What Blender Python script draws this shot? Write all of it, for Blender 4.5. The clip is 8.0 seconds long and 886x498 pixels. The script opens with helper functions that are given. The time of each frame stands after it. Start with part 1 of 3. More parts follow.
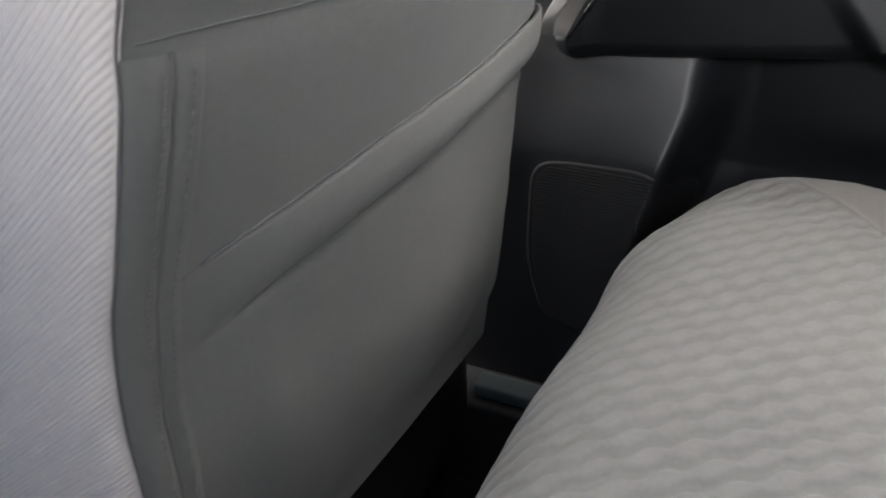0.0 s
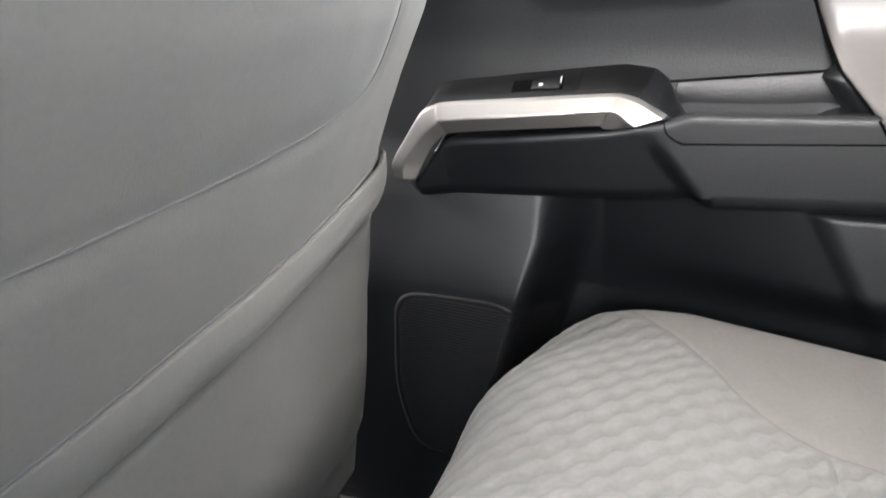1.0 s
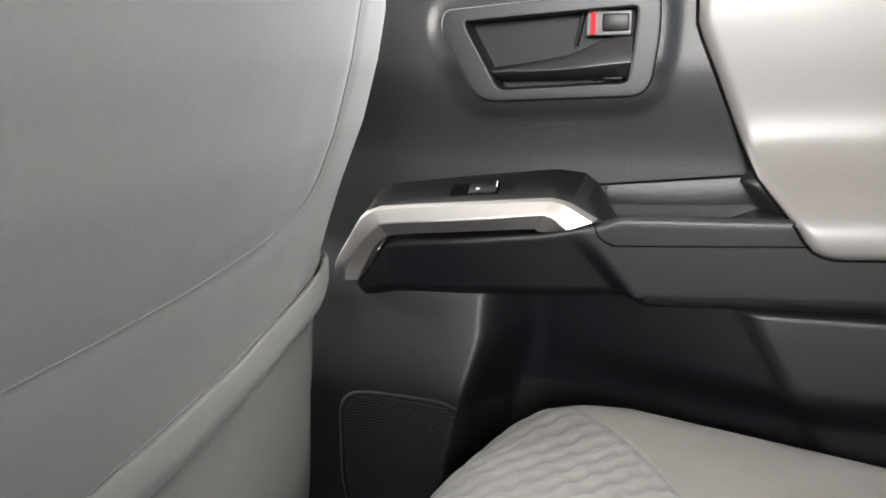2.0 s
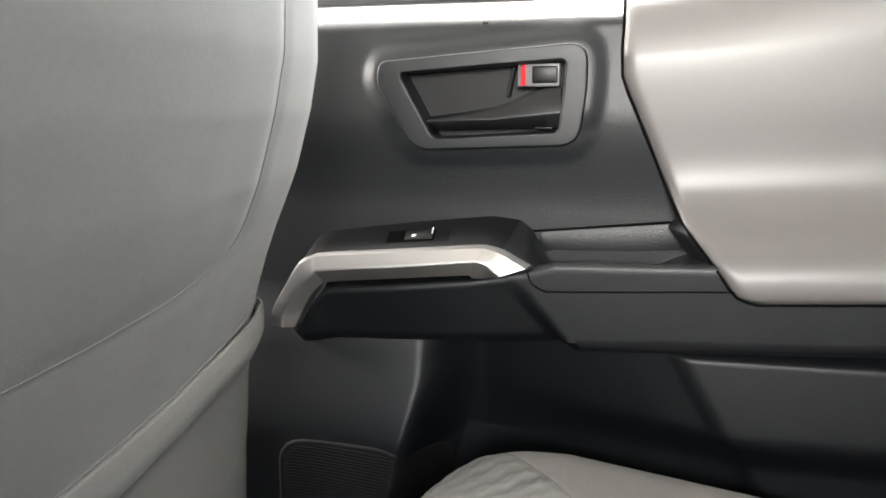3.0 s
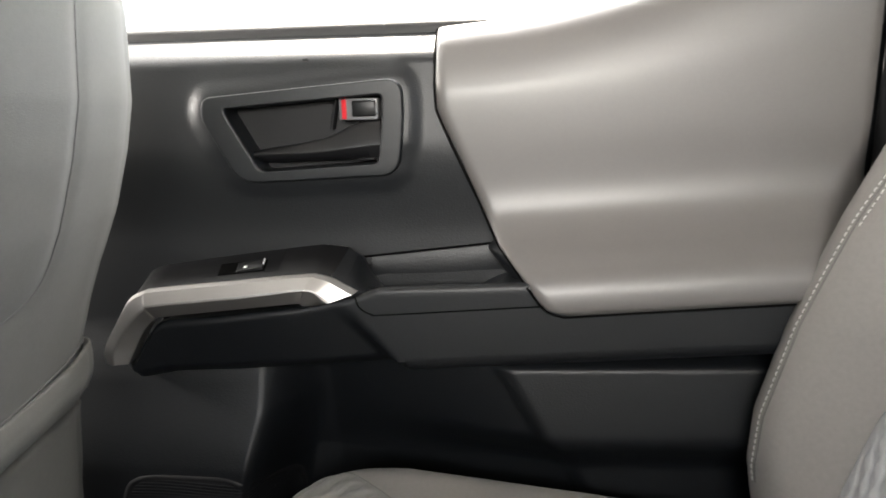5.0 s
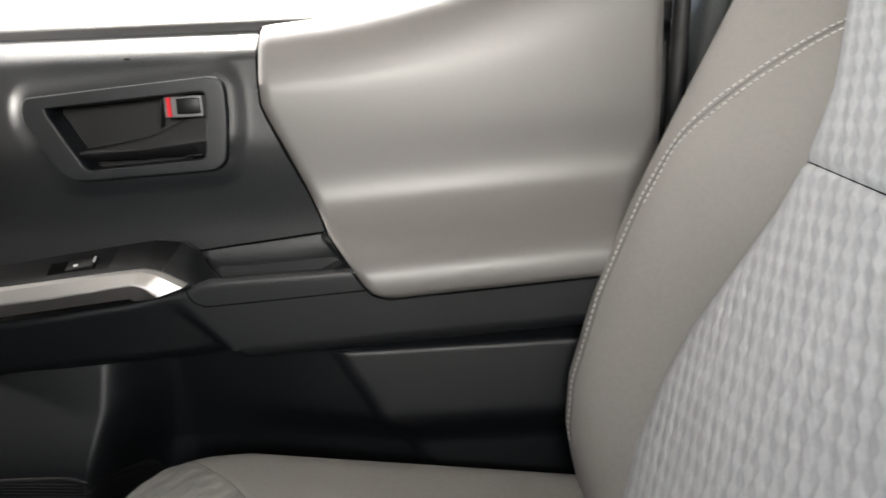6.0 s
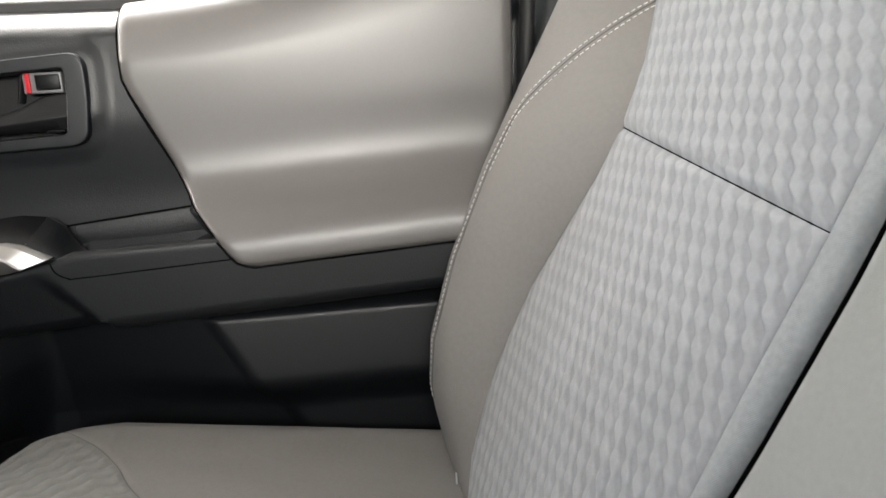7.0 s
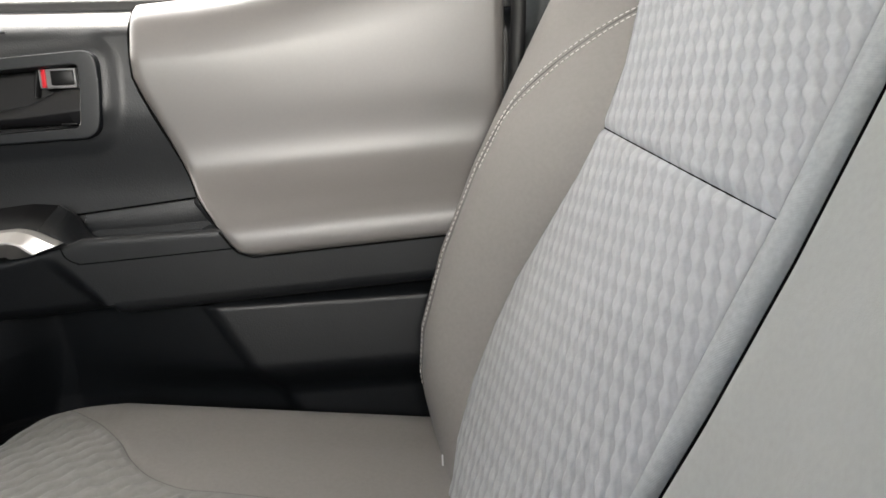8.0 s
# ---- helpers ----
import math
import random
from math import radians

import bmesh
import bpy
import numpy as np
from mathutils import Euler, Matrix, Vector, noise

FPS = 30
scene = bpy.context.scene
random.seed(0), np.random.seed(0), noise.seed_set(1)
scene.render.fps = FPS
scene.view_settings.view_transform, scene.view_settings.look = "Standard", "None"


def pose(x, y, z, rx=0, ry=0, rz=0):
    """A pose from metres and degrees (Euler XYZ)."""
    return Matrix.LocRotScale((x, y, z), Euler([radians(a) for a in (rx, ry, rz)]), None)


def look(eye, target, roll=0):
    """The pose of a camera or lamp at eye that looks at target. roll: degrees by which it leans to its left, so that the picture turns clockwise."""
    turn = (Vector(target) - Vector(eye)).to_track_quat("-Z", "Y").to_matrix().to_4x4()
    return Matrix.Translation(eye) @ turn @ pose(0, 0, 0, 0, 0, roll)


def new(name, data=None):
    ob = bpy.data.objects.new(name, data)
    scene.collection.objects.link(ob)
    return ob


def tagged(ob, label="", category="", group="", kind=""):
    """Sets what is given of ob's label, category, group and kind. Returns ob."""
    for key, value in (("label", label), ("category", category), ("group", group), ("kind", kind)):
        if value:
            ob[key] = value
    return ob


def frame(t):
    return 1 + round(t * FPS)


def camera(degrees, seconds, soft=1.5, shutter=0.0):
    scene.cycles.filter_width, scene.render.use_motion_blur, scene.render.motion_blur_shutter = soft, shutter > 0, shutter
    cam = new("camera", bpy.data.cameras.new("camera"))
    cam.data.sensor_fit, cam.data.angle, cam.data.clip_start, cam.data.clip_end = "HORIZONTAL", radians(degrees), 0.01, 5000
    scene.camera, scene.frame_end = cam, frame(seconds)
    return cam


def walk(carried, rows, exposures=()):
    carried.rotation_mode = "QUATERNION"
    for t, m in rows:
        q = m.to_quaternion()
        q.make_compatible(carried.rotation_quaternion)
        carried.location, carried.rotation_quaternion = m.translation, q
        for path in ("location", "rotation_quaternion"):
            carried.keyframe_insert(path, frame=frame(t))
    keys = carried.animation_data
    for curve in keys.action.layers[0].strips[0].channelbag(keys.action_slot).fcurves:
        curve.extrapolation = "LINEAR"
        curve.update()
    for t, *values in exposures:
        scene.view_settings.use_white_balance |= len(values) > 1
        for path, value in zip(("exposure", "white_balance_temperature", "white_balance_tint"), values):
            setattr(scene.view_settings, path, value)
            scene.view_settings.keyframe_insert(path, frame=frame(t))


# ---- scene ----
# ---------------------------------------------------------------- camera
cam = camera(64.0, 8.0, soft=1.6, shutter=0.3)
PATH = [
    (0, (0.095, -0.081, 0.715), (-0.686, 1.528, -0.181), -1.6),
    (0.5, (0.109, -0.051, 0.745), (-0.519, 1.652, -0.095), -1.2),
    (1, (0.1345, -0.030, 0.7745), (-0.450, 1.758, 0.049), -0.95),
    (1.5, (0.134, -0.028, 0.801), (-0.372, 1.804, 0.178), -0.8),
    (2, (0.149, -0.027, 0.803), (-0.329, 1.841, 0.274), -0.7),
    (3.5, (0.193, -0.021, 0.816), (-0.156, 1.906, 0.411), -0.5),
    (4, (0.205, -0.023, 0.823), (-0.086, 1.914, 0.417), -0.8),
    (5.5, (0.296, -0.053, 0.831), (0.266, 1.906, 0.433), -2.0),
    (6, (0.349, -0.074, 0.825), (0.432, 1.881, 0.409), -2.6),
    (6.5, (0.406, -0.1, 0.808), (0.596, 1.842, 0.371), -2.9),
    (7, (0.425, -0.125, 0.805), (0.673, 1.808, 0.359), -2.9),
    (7.5, (0.434, -0.149, 0.8), (0.683, 1.786, 0.361), -3.0),
    (8, (0.432, -0.166, 0.796), (0.674, 1.774, 0.375), -2.0),
]
walk(cam, [(t, look(eye, target, roll)) for t, eye, target, roll in PATH],
     exposures=[(0.0, 3.66, 6620, 12), (0.5, 4.13, 6640, 12), (1.0, 4.36, 6640, 12), (1.5, 4.50, 6680, 12), (2.0, 4.18, 6700, 11), (4.0, 3.76, 6900, 10), (5.5, 3.25, 6900, 10), (8.0, 3.3, 6900, 10)])

# ---------------------------------------------------------------- light
world = bpy.data.worlds.new("world")
scene.world = world
world.use_nodes = True
wn = world.node_tree.nodes
sky = wn.new("ShaderNodeTexSky")
sky.sky_type = "NISHITA"
sky.sun_disc = False
sky.sun_elevation = radians(65)
sky.sun_rotation = radians(0)
wn["Background"].inputs["Strength"].default_value = 0.08
world.node_tree.links.new(sky.outputs[0], wn["Background"].inputs["Color"])

sun = new("sun", bpy.data.lights.new("sun", "SUN"))
sun.data.energy = 4.0
sun.data.angle = radians(0.5)
sun.data.color = (1.0, 0.95, 0.87)
sun.matrix_world = look((0.10, 2.10, 3.98), (0.10, 0.65, 0.876))


def opening_light(name, where, aim, w, h, power, colour, spread=180):
    lamp = new(name, bpy.data.lights.new(name, "AREA"))
    lamp.data.shape, lamp.data.size, lamp.data.size_y = "RECTANGLE", w, h
    lamp.data.energy, lamp.data.color = power, colour
    lamp.data.spread = radians(spread)
    lamp.matrix_world = look(where, aim)
    return lamp


# daylight in the three side windows and the windscreen
opening_light("left_window_light", (0.36, -0.83, 1.08), (0.30, 0.65, 0.88), 0.66, 0.30, 0.235, (1.0, 0.97, 0.93), 46)
opening_light("right_window_light", (0.03, 0.70, 1.03), (0.08, 0.0, 0.60), 0.80, 0.14, 0.43, (0.98, 0.99, 1.0))
opening_light("windscreen_light", (-1.10, 0.36, 1.12), (0.3, 0.52, 0.65), 0.50, 0.22, 2.0, (1.0, 0.97, 0.94), 100)


opening_light("front_window_light", (-0.76, 0.70, 1.04), (-0.10, 0.45, 0.65), 0.50, 0.20, 0.45, (0.98, 0.99, 1.0))


# ---------------------------------------------------------------- materials
def material(name, colour, rough=0.6, metal=0.0, sheen=0.0, spec=0.5):
    m = bpy.data.materials.new(name)
    m.use_nodes = True
    b = m.node_tree.nodes["Principled BSDF"]
    b.inputs["Base Color"].default_value = (*colour, 1)
    b.inputs["Roughness"].default_value = rough
    b.inputs["Metallic"].default_value = metal
    b.inputs["Sheen Weight"].default_value = sheen
    b.inputs["Specular IOR Level"].default_value = spec
    return m


def node(m, kind, **values):
    n = m.node_tree.nodes.new(kind)
    for key, value in values.items():
        n.inputs[key].default_value = value
    return n


def wire(m, a, b):
    m.node_tree.links.new(a, b)


def object_coords(m):
    return node(m, "ShaderNodeTexCoord").outputs["Object"]


def mottle(m, colour, amount, scale, fine):
    """Two scales of colour variation round a base colour."""
    b = m.node_tree.nodes["Principled BSDF"]
    co = object_coords(m)
    n1, n2 = node(m, "ShaderNodeTexNoise", Scale=scale, Detail=4.0), node(m, "ShaderNodeTexNoise", Scale=fine, Detail=2.0)
    wire(m, co, n1.inputs["Vector"]), wire(m, co, n2.inputs["Vector"])
    add = node(m, "ShaderNodeMath")
    add.operation = "ADD"
    wire(m, n1.outputs["Fac"], add.inputs[0]), wire(m, n2.outputs["Fac"], add.inputs[1])
    ramp = node(m, "ShaderNodeValToRGB")
    lo, hi = [c * (1 - amount) for c in colour], [min(1, c * (1 + amount)) for c in colour]
    ramp.color_ramp.elements[0].position, ramp.color_ramp.elements[0].color = 0.3, (*lo, 1)
    ramp.color_ramp.elements[1].position, ramp.color_ramp.elements[1].color = 0.7, (*hi, 1)
    half = node(m, "ShaderNodeMath")
    half.operation = "MULTIPLY"
    half.inputs[1].default_value = 0.5
    wire(m, add.outputs[0], half.inputs[0]), wire(m, half.outputs[0], ramp.inputs["Fac"])
    wire(m, ramp.outputs["Color"], b.inputs["Base Color"])
    return ramp


def bump(m, height, strength, distance, chain=None):
    b = m.node_tree.nodes["Principled BSDF"]
    n = node(m, "ShaderNodeBump", Strength=strength, Distance=distance)
    wire(m, height, n.inputs["Height"])
    if chain:
        wire(m, chain, n.inputs["Normal"])
    wire(m, n.outputs["Normal"], b.inputs["Normal"])
    return n.outputs["Normal"]


def grained_plastic(name, colour, rough, grain=1000.0, depth=0.00016, blotch=0.18):
    m = material(name, colour, rough, spec=0.28)
    mottle(m, colour, blotch, 9.0, 300.0)
    v = node(m, "ShaderNodeTexVoronoi", Scale=grain)
    wire(m, object_coords(m), v.inputs["Vector"])
    n = node(m, "ShaderNodeTexNoise", Scale=grain * 0.6, Detail=3.0)
    wire(m, object_coords(m), n.inputs["Vector"])
    first = bump(m, v.outputs["Distance"], 0.35, depth)
    bump(m, n.outputs["Fac"], 0.3, depth, first)
    return m


def woven(name, colour, thread=900.0, amount=0.08, depth=0.0004, turn=(0, 0, 0), rough=0.9, ribbed=False):
    """A plain twill: two crossed sets of fine ribs."""
    m = material(name, colour, rough, sheen=0.15, spec=0.25)
    mottle(m, colour, amount, 7.0, 240.0)
    mapping = node(m, "ShaderNodeMapping", Rotation=turn)
    wire(m, object_coords(m), mapping.inputs["Vector"])
    if thread > 2000 and not ribbed:                    # too fine to count: irregular yarn
        n = node(m, "ShaderNodeTexNoise", Scale=thread * 0.35, Detail=2.0)
        wire(m, mapping.outputs[0], n.inputs["Vector"])
        bump(m, n.outputs["Fac"], 0.35, depth * 2)
        return m
    if thread < 700 or ribbed:                     # a bold twill: one set of slanting ribs
        w = node(m, "ShaderNodeTexWave", Scale=thread / 6.3, Distortion=0.4)
        wire(m, mapping.outputs[0], w.inputs["Vector"])
        bump(m, w.outputs["Fac"], 0.5, depth * 2)
        return m
    waves = []
    for axis in ("X", "Y", "Z"):
        w = node(m, "ShaderNodeTexWave", Scale=thread / 6.3, Distortion=0.6)
        w.bands_direction = axis
        wire(m, mapping.outputs[0], w.inputs["Vector"])
        waves.append(w.outputs["Fac"])
    a = node(m, "ShaderNodeMath")
    c = node(m, "ShaderNodeMath")
    wire(m, waves[0], a.inputs[0]), wire(m, waves[1], a.inputs[1])
    wire(m, a.outputs[0], c.inputs[0]), wire(m, waves[2], c.inputs[1])
    bump(m, c.outputs[0], 0.25, depth)
    return m


DARK = grained_plastic("charcoal_plastic", (0.0060, 0.0071, 0.0086), 0.44, 620.0, 0.00034)
DARK.node_tree.nodes["Principled BSDF"].inputs["Specular IOR Level"].default_value = 0.44
DARKER = grained_plastic("black_plastic", (0.014, 0.014, 0.015), 0.5)
BEZEL = grained_plastic("satin_black_plastic", (0.0074, 0.0086, 0.0102), 0.42, 1400.0, 0.0001)
BEZEL.node_tree.nodes["Principled BSDF"].inputs["Specular IOR Level"].default_value = 0.36
DEEP = grained_plastic("black_recess_plastic", (0.006, 0.006, 0.0068), 0.55, 1400.0, 0.0001)
LEVER = material("gloss_black_lever", (0.010, 0.010, 0.011), 0.33, spec=0.45)
SILVER = material("satin_silver_paint", (0.42, 0.405, 0.39), 0.44, 0.95)
mottle(SILVER, (0.42, 0.405, 0.39), 0.04, 20.0, 900.0)
RED = material("red_paint", (0.62, 0.02, 0.03), 0.4)
WHITE = material("white_print", (0.75, 0.75, 0.75), 0.5)
PANEL = grained_plastic("light_grey_vinyl", (0.122, 0.115, 0.1105), 0.41, 900.0, 0.00008, 0.04)
PANEL.node_tree.nodes["Principled BSDF"].inputs["Specular IOR Level"].default_value = 0.7
SEAT = woven("grey_seat_cloth", (0.238, 0.224, 0.214), 3000.0, 0.06, 0.0002)
FRONT = woven("pale_grey_seat_cloth", (0.156, 0.154, 0.139), 2400.0, 0.06, 0.0002)
# twill for the seat's inner side; window light is put into its pale colour
TWILL_LIT = woven("twill_cloth_lit_side", (0.74, 0.67, 0.62), 760.0, 0.06, 0.00026, (0.0, radians(-52), 0.0), ribbed=True)
# one embossed cloth in two colours: the light on back and cushion is painted in
INSERT = woven("embossed_cloth_back_light", (0.385, 0.392, 0.40), 2600.0, 0.09, 0.00026)
CUSHION = woven("embossed_cloth_cushion_light", (0.248, 0.243, 0.233), 2600.0, 0.09, 0.00028)
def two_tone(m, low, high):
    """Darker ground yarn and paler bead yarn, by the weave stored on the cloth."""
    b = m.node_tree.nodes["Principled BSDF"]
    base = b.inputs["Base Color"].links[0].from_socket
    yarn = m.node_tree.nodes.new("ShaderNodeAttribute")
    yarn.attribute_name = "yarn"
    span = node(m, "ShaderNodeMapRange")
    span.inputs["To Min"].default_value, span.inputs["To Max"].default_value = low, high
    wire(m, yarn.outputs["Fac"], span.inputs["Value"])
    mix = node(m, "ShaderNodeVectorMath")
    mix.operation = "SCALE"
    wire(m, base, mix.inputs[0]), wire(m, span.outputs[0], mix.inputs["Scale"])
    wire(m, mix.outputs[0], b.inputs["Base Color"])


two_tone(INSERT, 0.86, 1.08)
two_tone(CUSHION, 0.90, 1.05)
MIDDLE = woven("grey_green_seat_cloth", (0.35, 0.353, 0.332), 3000.0, 0.06, 0.0002)
BAND = woven("ribbed_grey_webbing", (0.37, 0.385, 0.385), 2300.0, 0.16, 0.00012, (0.0, radians(90), 0.0), ribbed=True)
THREAD = material("white_thread", (0.72, 0.70, 0.67), 0.8)
LINE = material("deep_gap", (0.004, 0.004, 0.004), 1.0, spec=0.0)
GLOSSY = material("smooth_black_plastic", (0.005, 0.005, 0.0055), 0.36, spec=0.2)
LOCK = material("grey_lock_plastic", (0.16, 0.16, 0.165), 0.35)
SCUFF = grained_plastic("grey_sill_plastic", (0.075, 0.088, 0.088), 0.4)
SEAMGREY = material("grey_seam", (0.14, 0.135, 0.13), 0.9)
CARPET = grained_plastic("black_carpet", (0.012, 0.012, 0.013), 0.95, 900.0, 0.002)
LINER = woven("headliner_cloth", (0.55, 0.53, 0.50), 500.0)
RUBBER = material("black_rubber", (0.012, 0.012, 0.013), 0.6)
GREYRUBBER = grained_plastic("grey_rubber_seal", (0.06, 0.065, 0.068), 0.55, 600.0, 0.0003)
CONCRETE = grained_plastic("pale_concrete", (0.55, 0.54, 0.51), 0.9, 40.0, 0.004)
GLASS = material("window_glass", (1, 1, 1), 0.0)
GLASS.node_tree.nodes["Principled BSDF"].inputs["Transmission Weight"].default_value = 1.0
GLASS.node_tree.nodes["Principled BSDF"].inputs["IOR"].default_value = 1.02


# ---------------------------------------------------------------- mesh helpers
def part(name, bm, mat, parent=None, label="", smooth=True, kind=""):
    me = bpy.data.meshes.new(name)
    bm.normal_update()
    bm.to_mesh(me)
    bm.free()
    me.materials.append(mat)
    if smooth:
        for p in me.polygons:
            p.use_smooth = True
    ob = new(name, me)
    if parent:
        ob.parent = parent
    if label or kind:
        tagged(ob, label=label, kind=kind)
    return ob


def sharp(ob, degrees=35):
    ob.data.set_sharp_from_angle(angle=radians(degrees))
    return ob


def thing(name, where=(0, 0, 0), **tags):
    ob = new(name)
    ob.location = where
    ob.empty_display_size = 0.05
    return tagged(ob, **tags)


def interp(x, xs, ys):
    return float(np.interp(x, xs, ys))


def smooth_step(a, b, x):
    u = min(1.0, max(0.0, (x - a) / (b - a)))
    return u * u * (3 - 2 * u)


def spline(points, n):
    """n points along a Catmull-Rom curve through the given ones."""
    pts = [np.array(p, float) for p in points]
    pts = [2 * pts[0] - pts[1], *pts, 2 * pts[-1] - pts[-2]]
    out, spans = [], len(pts) - 3
    for k in range(n):
        s = k / (n - 1) * spans
        i = min(int(s), spans - 1)
        u = s - i
        p0, p1, p2, p3 = pts[i:i + 4]
        out.append(0.5 * (2 * p1 + (p2 - p0) * u + (2 * p0 - 5 * p1 + 4 * p2 - p3) * u * u + (3 * p1 - p0 - 3 * p2 + p3) * u ** 3))
    return out


def sheet(rows, close=False, bm=None):
    """Quads between rows of points of equal length."""
    bm = bm or bmesh.new()
    grid = [[bm.verts.new(tuple(map(float, p))) for p in row] for row in rows]
    for a, b in zip(grid, grid[1:]):
        m = len(a)
        for i in range(m if close else m - 1):
            j = (i + 1) % m
            bm.faces.new((a[i], a[j], b[j], b[i]))
    return bm


def tube(points, radius, sides=6, bm=None):
    """A round cord along points, with closed ends."""
    bm = bm or bmesh.new()
    pts = [Vector(tuple(map(float, p))) for p in points]
    rings = []
    for i, p in enumerate(pts):
        d = (pts[min(i + 1, len(pts) - 1)] - pts[max(i - 1, 0)]).normalized()
        a = d.cross(Vector((0.31, 0.52, 0.79))).normalized()
        b = d.cross(a)
        rings.append([bm.verts.new(p + radius * (math.cos(2 * math.pi * k / sides) * a + math.sin(2 * math.pi * k / sides) * b)) for k in range(sides)])
    for r, s in zip(rings, rings[1:]):
        for k in range(sides):
            bm.faces.new((r[k], r[(k + 1) % sides], s[(k + 1) % sides], s[k]))
    bm.faces.new(rings[0][::-1]), bm.faces.new(rings[-1])
    return bm


def block(lo, hi, bevel=0.002, segments=2, bm=None):
    """A box with rounded edges."""
    own = bmesh.new()
    bmesh.ops.create_cube(own, size=1)
    for v in own.verts:
        v.co = [l + (c + 0.5) * (h - l) for c, l, h in zip(v.co, lo, hi)]
    if bevel:
        bmesh.ops.bevel(own, geom=own.edges[:], offset=bevel, segments=segments, affect="EDGES", profile=0.6)
    return own


def outline(points, n):
    """n points evenly along a closed polygon."""
    pts = np.array([*points, points[0]], float)
    run = np.r_[0, np.cumsum(np.linalg.norm(np.diff(pts, axis=0), axis=1))]
    s = np.arange(n) / n * run[-1]
    return np.stack([np.interp(s, run, pts[:, k]) for k in range(2)], 1)


def rounded(points, radius, steps=5):
    """A closed polygon with its corners rounded."""
    out, n = [], len(points)
    for i in range(n):
        p, a, b = (np.array(points[k % n], float) for k in (i, i - 1, i + 1))
        r = min(radius, 0.45 * np.linalg.norm(a - p), 0.45 * np.linalg.norm(b - p))
        s, e = p + r * (a - p) / np.linalg.norm(a - p), p + r * (b - p) / np.linalg.norm(b - p)
        for k in range(steps + 1):
            u = k / steps
            out.append((1 - u) ** 2 * s + 2 * u * (1 - u) * p + u * u * e)
    return out


def inside(x, z, poly):
    hit, n = False, len(poly)
    for i in range(n):
        (x1, z1), (x2, z2) = poly[i], poly[i - 1]
        if (z1 > z) != (z2 > z) and x < (x2 - x1) * (z - z1) / (z2 - z1) + x1:
            hit = not hit
    return hit


def scaled(poly, f):
    c = np.mean(poly, axis=0)
    return [c + f * (np.array(p) - c) for p in poly]


# ---------------------------------------------------------------- cab shell
def wall_with_hole(name, axis, at, thick, u, z, hole, mat, label):
    """A wall of a car cab with one rectangular opening through it; axis: the one it stands across."""
    bm = bmesh.new()
    (u0, u1), (z0, z1) = u, z
    pieces = [(u0, u1, z0, z1)] if not hole else [
        (u0, hole[0], z0, z1), (hole[1], u1, z0, z1), (hole[0], hole[1], z0, hole[2]), (hole[0], hole[1], hole[3], z1)]
    for a, b, c, d in pieces:
        if b - a < 1e-4 or d - c < 1e-4:
            continue
        lo, hi = ((a, at, c), (b, at + thick, d)) if axis == "y" else ((at, a, c), (at + thick, b, d))
        one = block(lo, hi, 0)
        me = bpy.data.meshes.new("tmp")
        one.to_mesh(me), one.free()
        bm.from_mesh(me)
        bpy.data.meshes.remove(me)
    return tagged(part(name, bm, mat, smooth=False), label=label, category="wall", kind="structure")


wall_with_hole("wall_left", "y", -0.90, 0.06, (-1.30, 1.05), (0.02, 1.32), (-0.30, 0.72, 0.90, 1.26), DARK, "dark trimmed cab side with its window opening")
wall_with_hole("wall_front", "x", -1.36, 0.06, (-0.90, 0.80), (0.02, 1.32), (-0.75, 0.62, 0.85, 1.25), DARK, "dark dashboard wall under the windscreen opening")
wall_with_hole("wall_rear", "x", 1.05, 0.06, (-0.90, 0.80), (0.02, 1.32), (-0.6, 0.5, 0.98, 1.22), DARK, "dark cab back wall with the rear window opening")
wall_with_hole("wall_right_front", "y", 0.745, 0.02, (-1.30, -0.44), (0.02, 1.32), (-1.06, -0.48, 0.90, 1.20), DARK, "dark front door with its window opening")
wall_with_hole("wall_right", "y", 0.745, 0.02, (-0.44, 1.05), (0.02, 1.32), (-0.35, 0.622, 0.895, 1.097), DARK, "dark door frame with a window opening")

roof = part("ceiling", block((-1.36, -0.96, 1.32), (1.11, 0.80, 1.36), 0), LINER, smooth=False)
tagged(roof, label="pale cloth headliner over the cab", category="ceiling", kind="structure")

rows = [[(x, y, 0.02 + 0.004 * noise.noise((x * 9, y * 9, 0))) for y in np.linspace(-0.96, 0.80, 60)] for x in np.linspace(-1.36, 1.11, 80)]
tagged(part("floor", sheet(rows), CARPET), label="black carpeted cab floor", category="floor", kind="structure")

rows = [[(x, y, -0.55) for y in np.linspace(-600, 600, 3)] for x in np.linspace(-600, 600, 3)]
tagged(part("ground", sheet(rows), CONCRETE), label="pale sunlit concrete outside the car", category="ground", kind="structure")

# ---------------------------------------------------------------- rear door, inner side
door = thing("door_1", (0.2, 0.68, 0.1), label="closed rear car door with charcoal and light grey trim", category="car door", kind="structure")
door_inverse = Matrix.Translation((-0.2, -0.68, -0.1))


def door_part(name, bm, mat, parent=None, label="", smooth=True):
    """A part of the door, given in world metres."""
    ob = part(name, bm, mat, parent or door, label, smooth)
    if not parent:
        ob.matrix_parent_inverse = door_inverse
    return ob


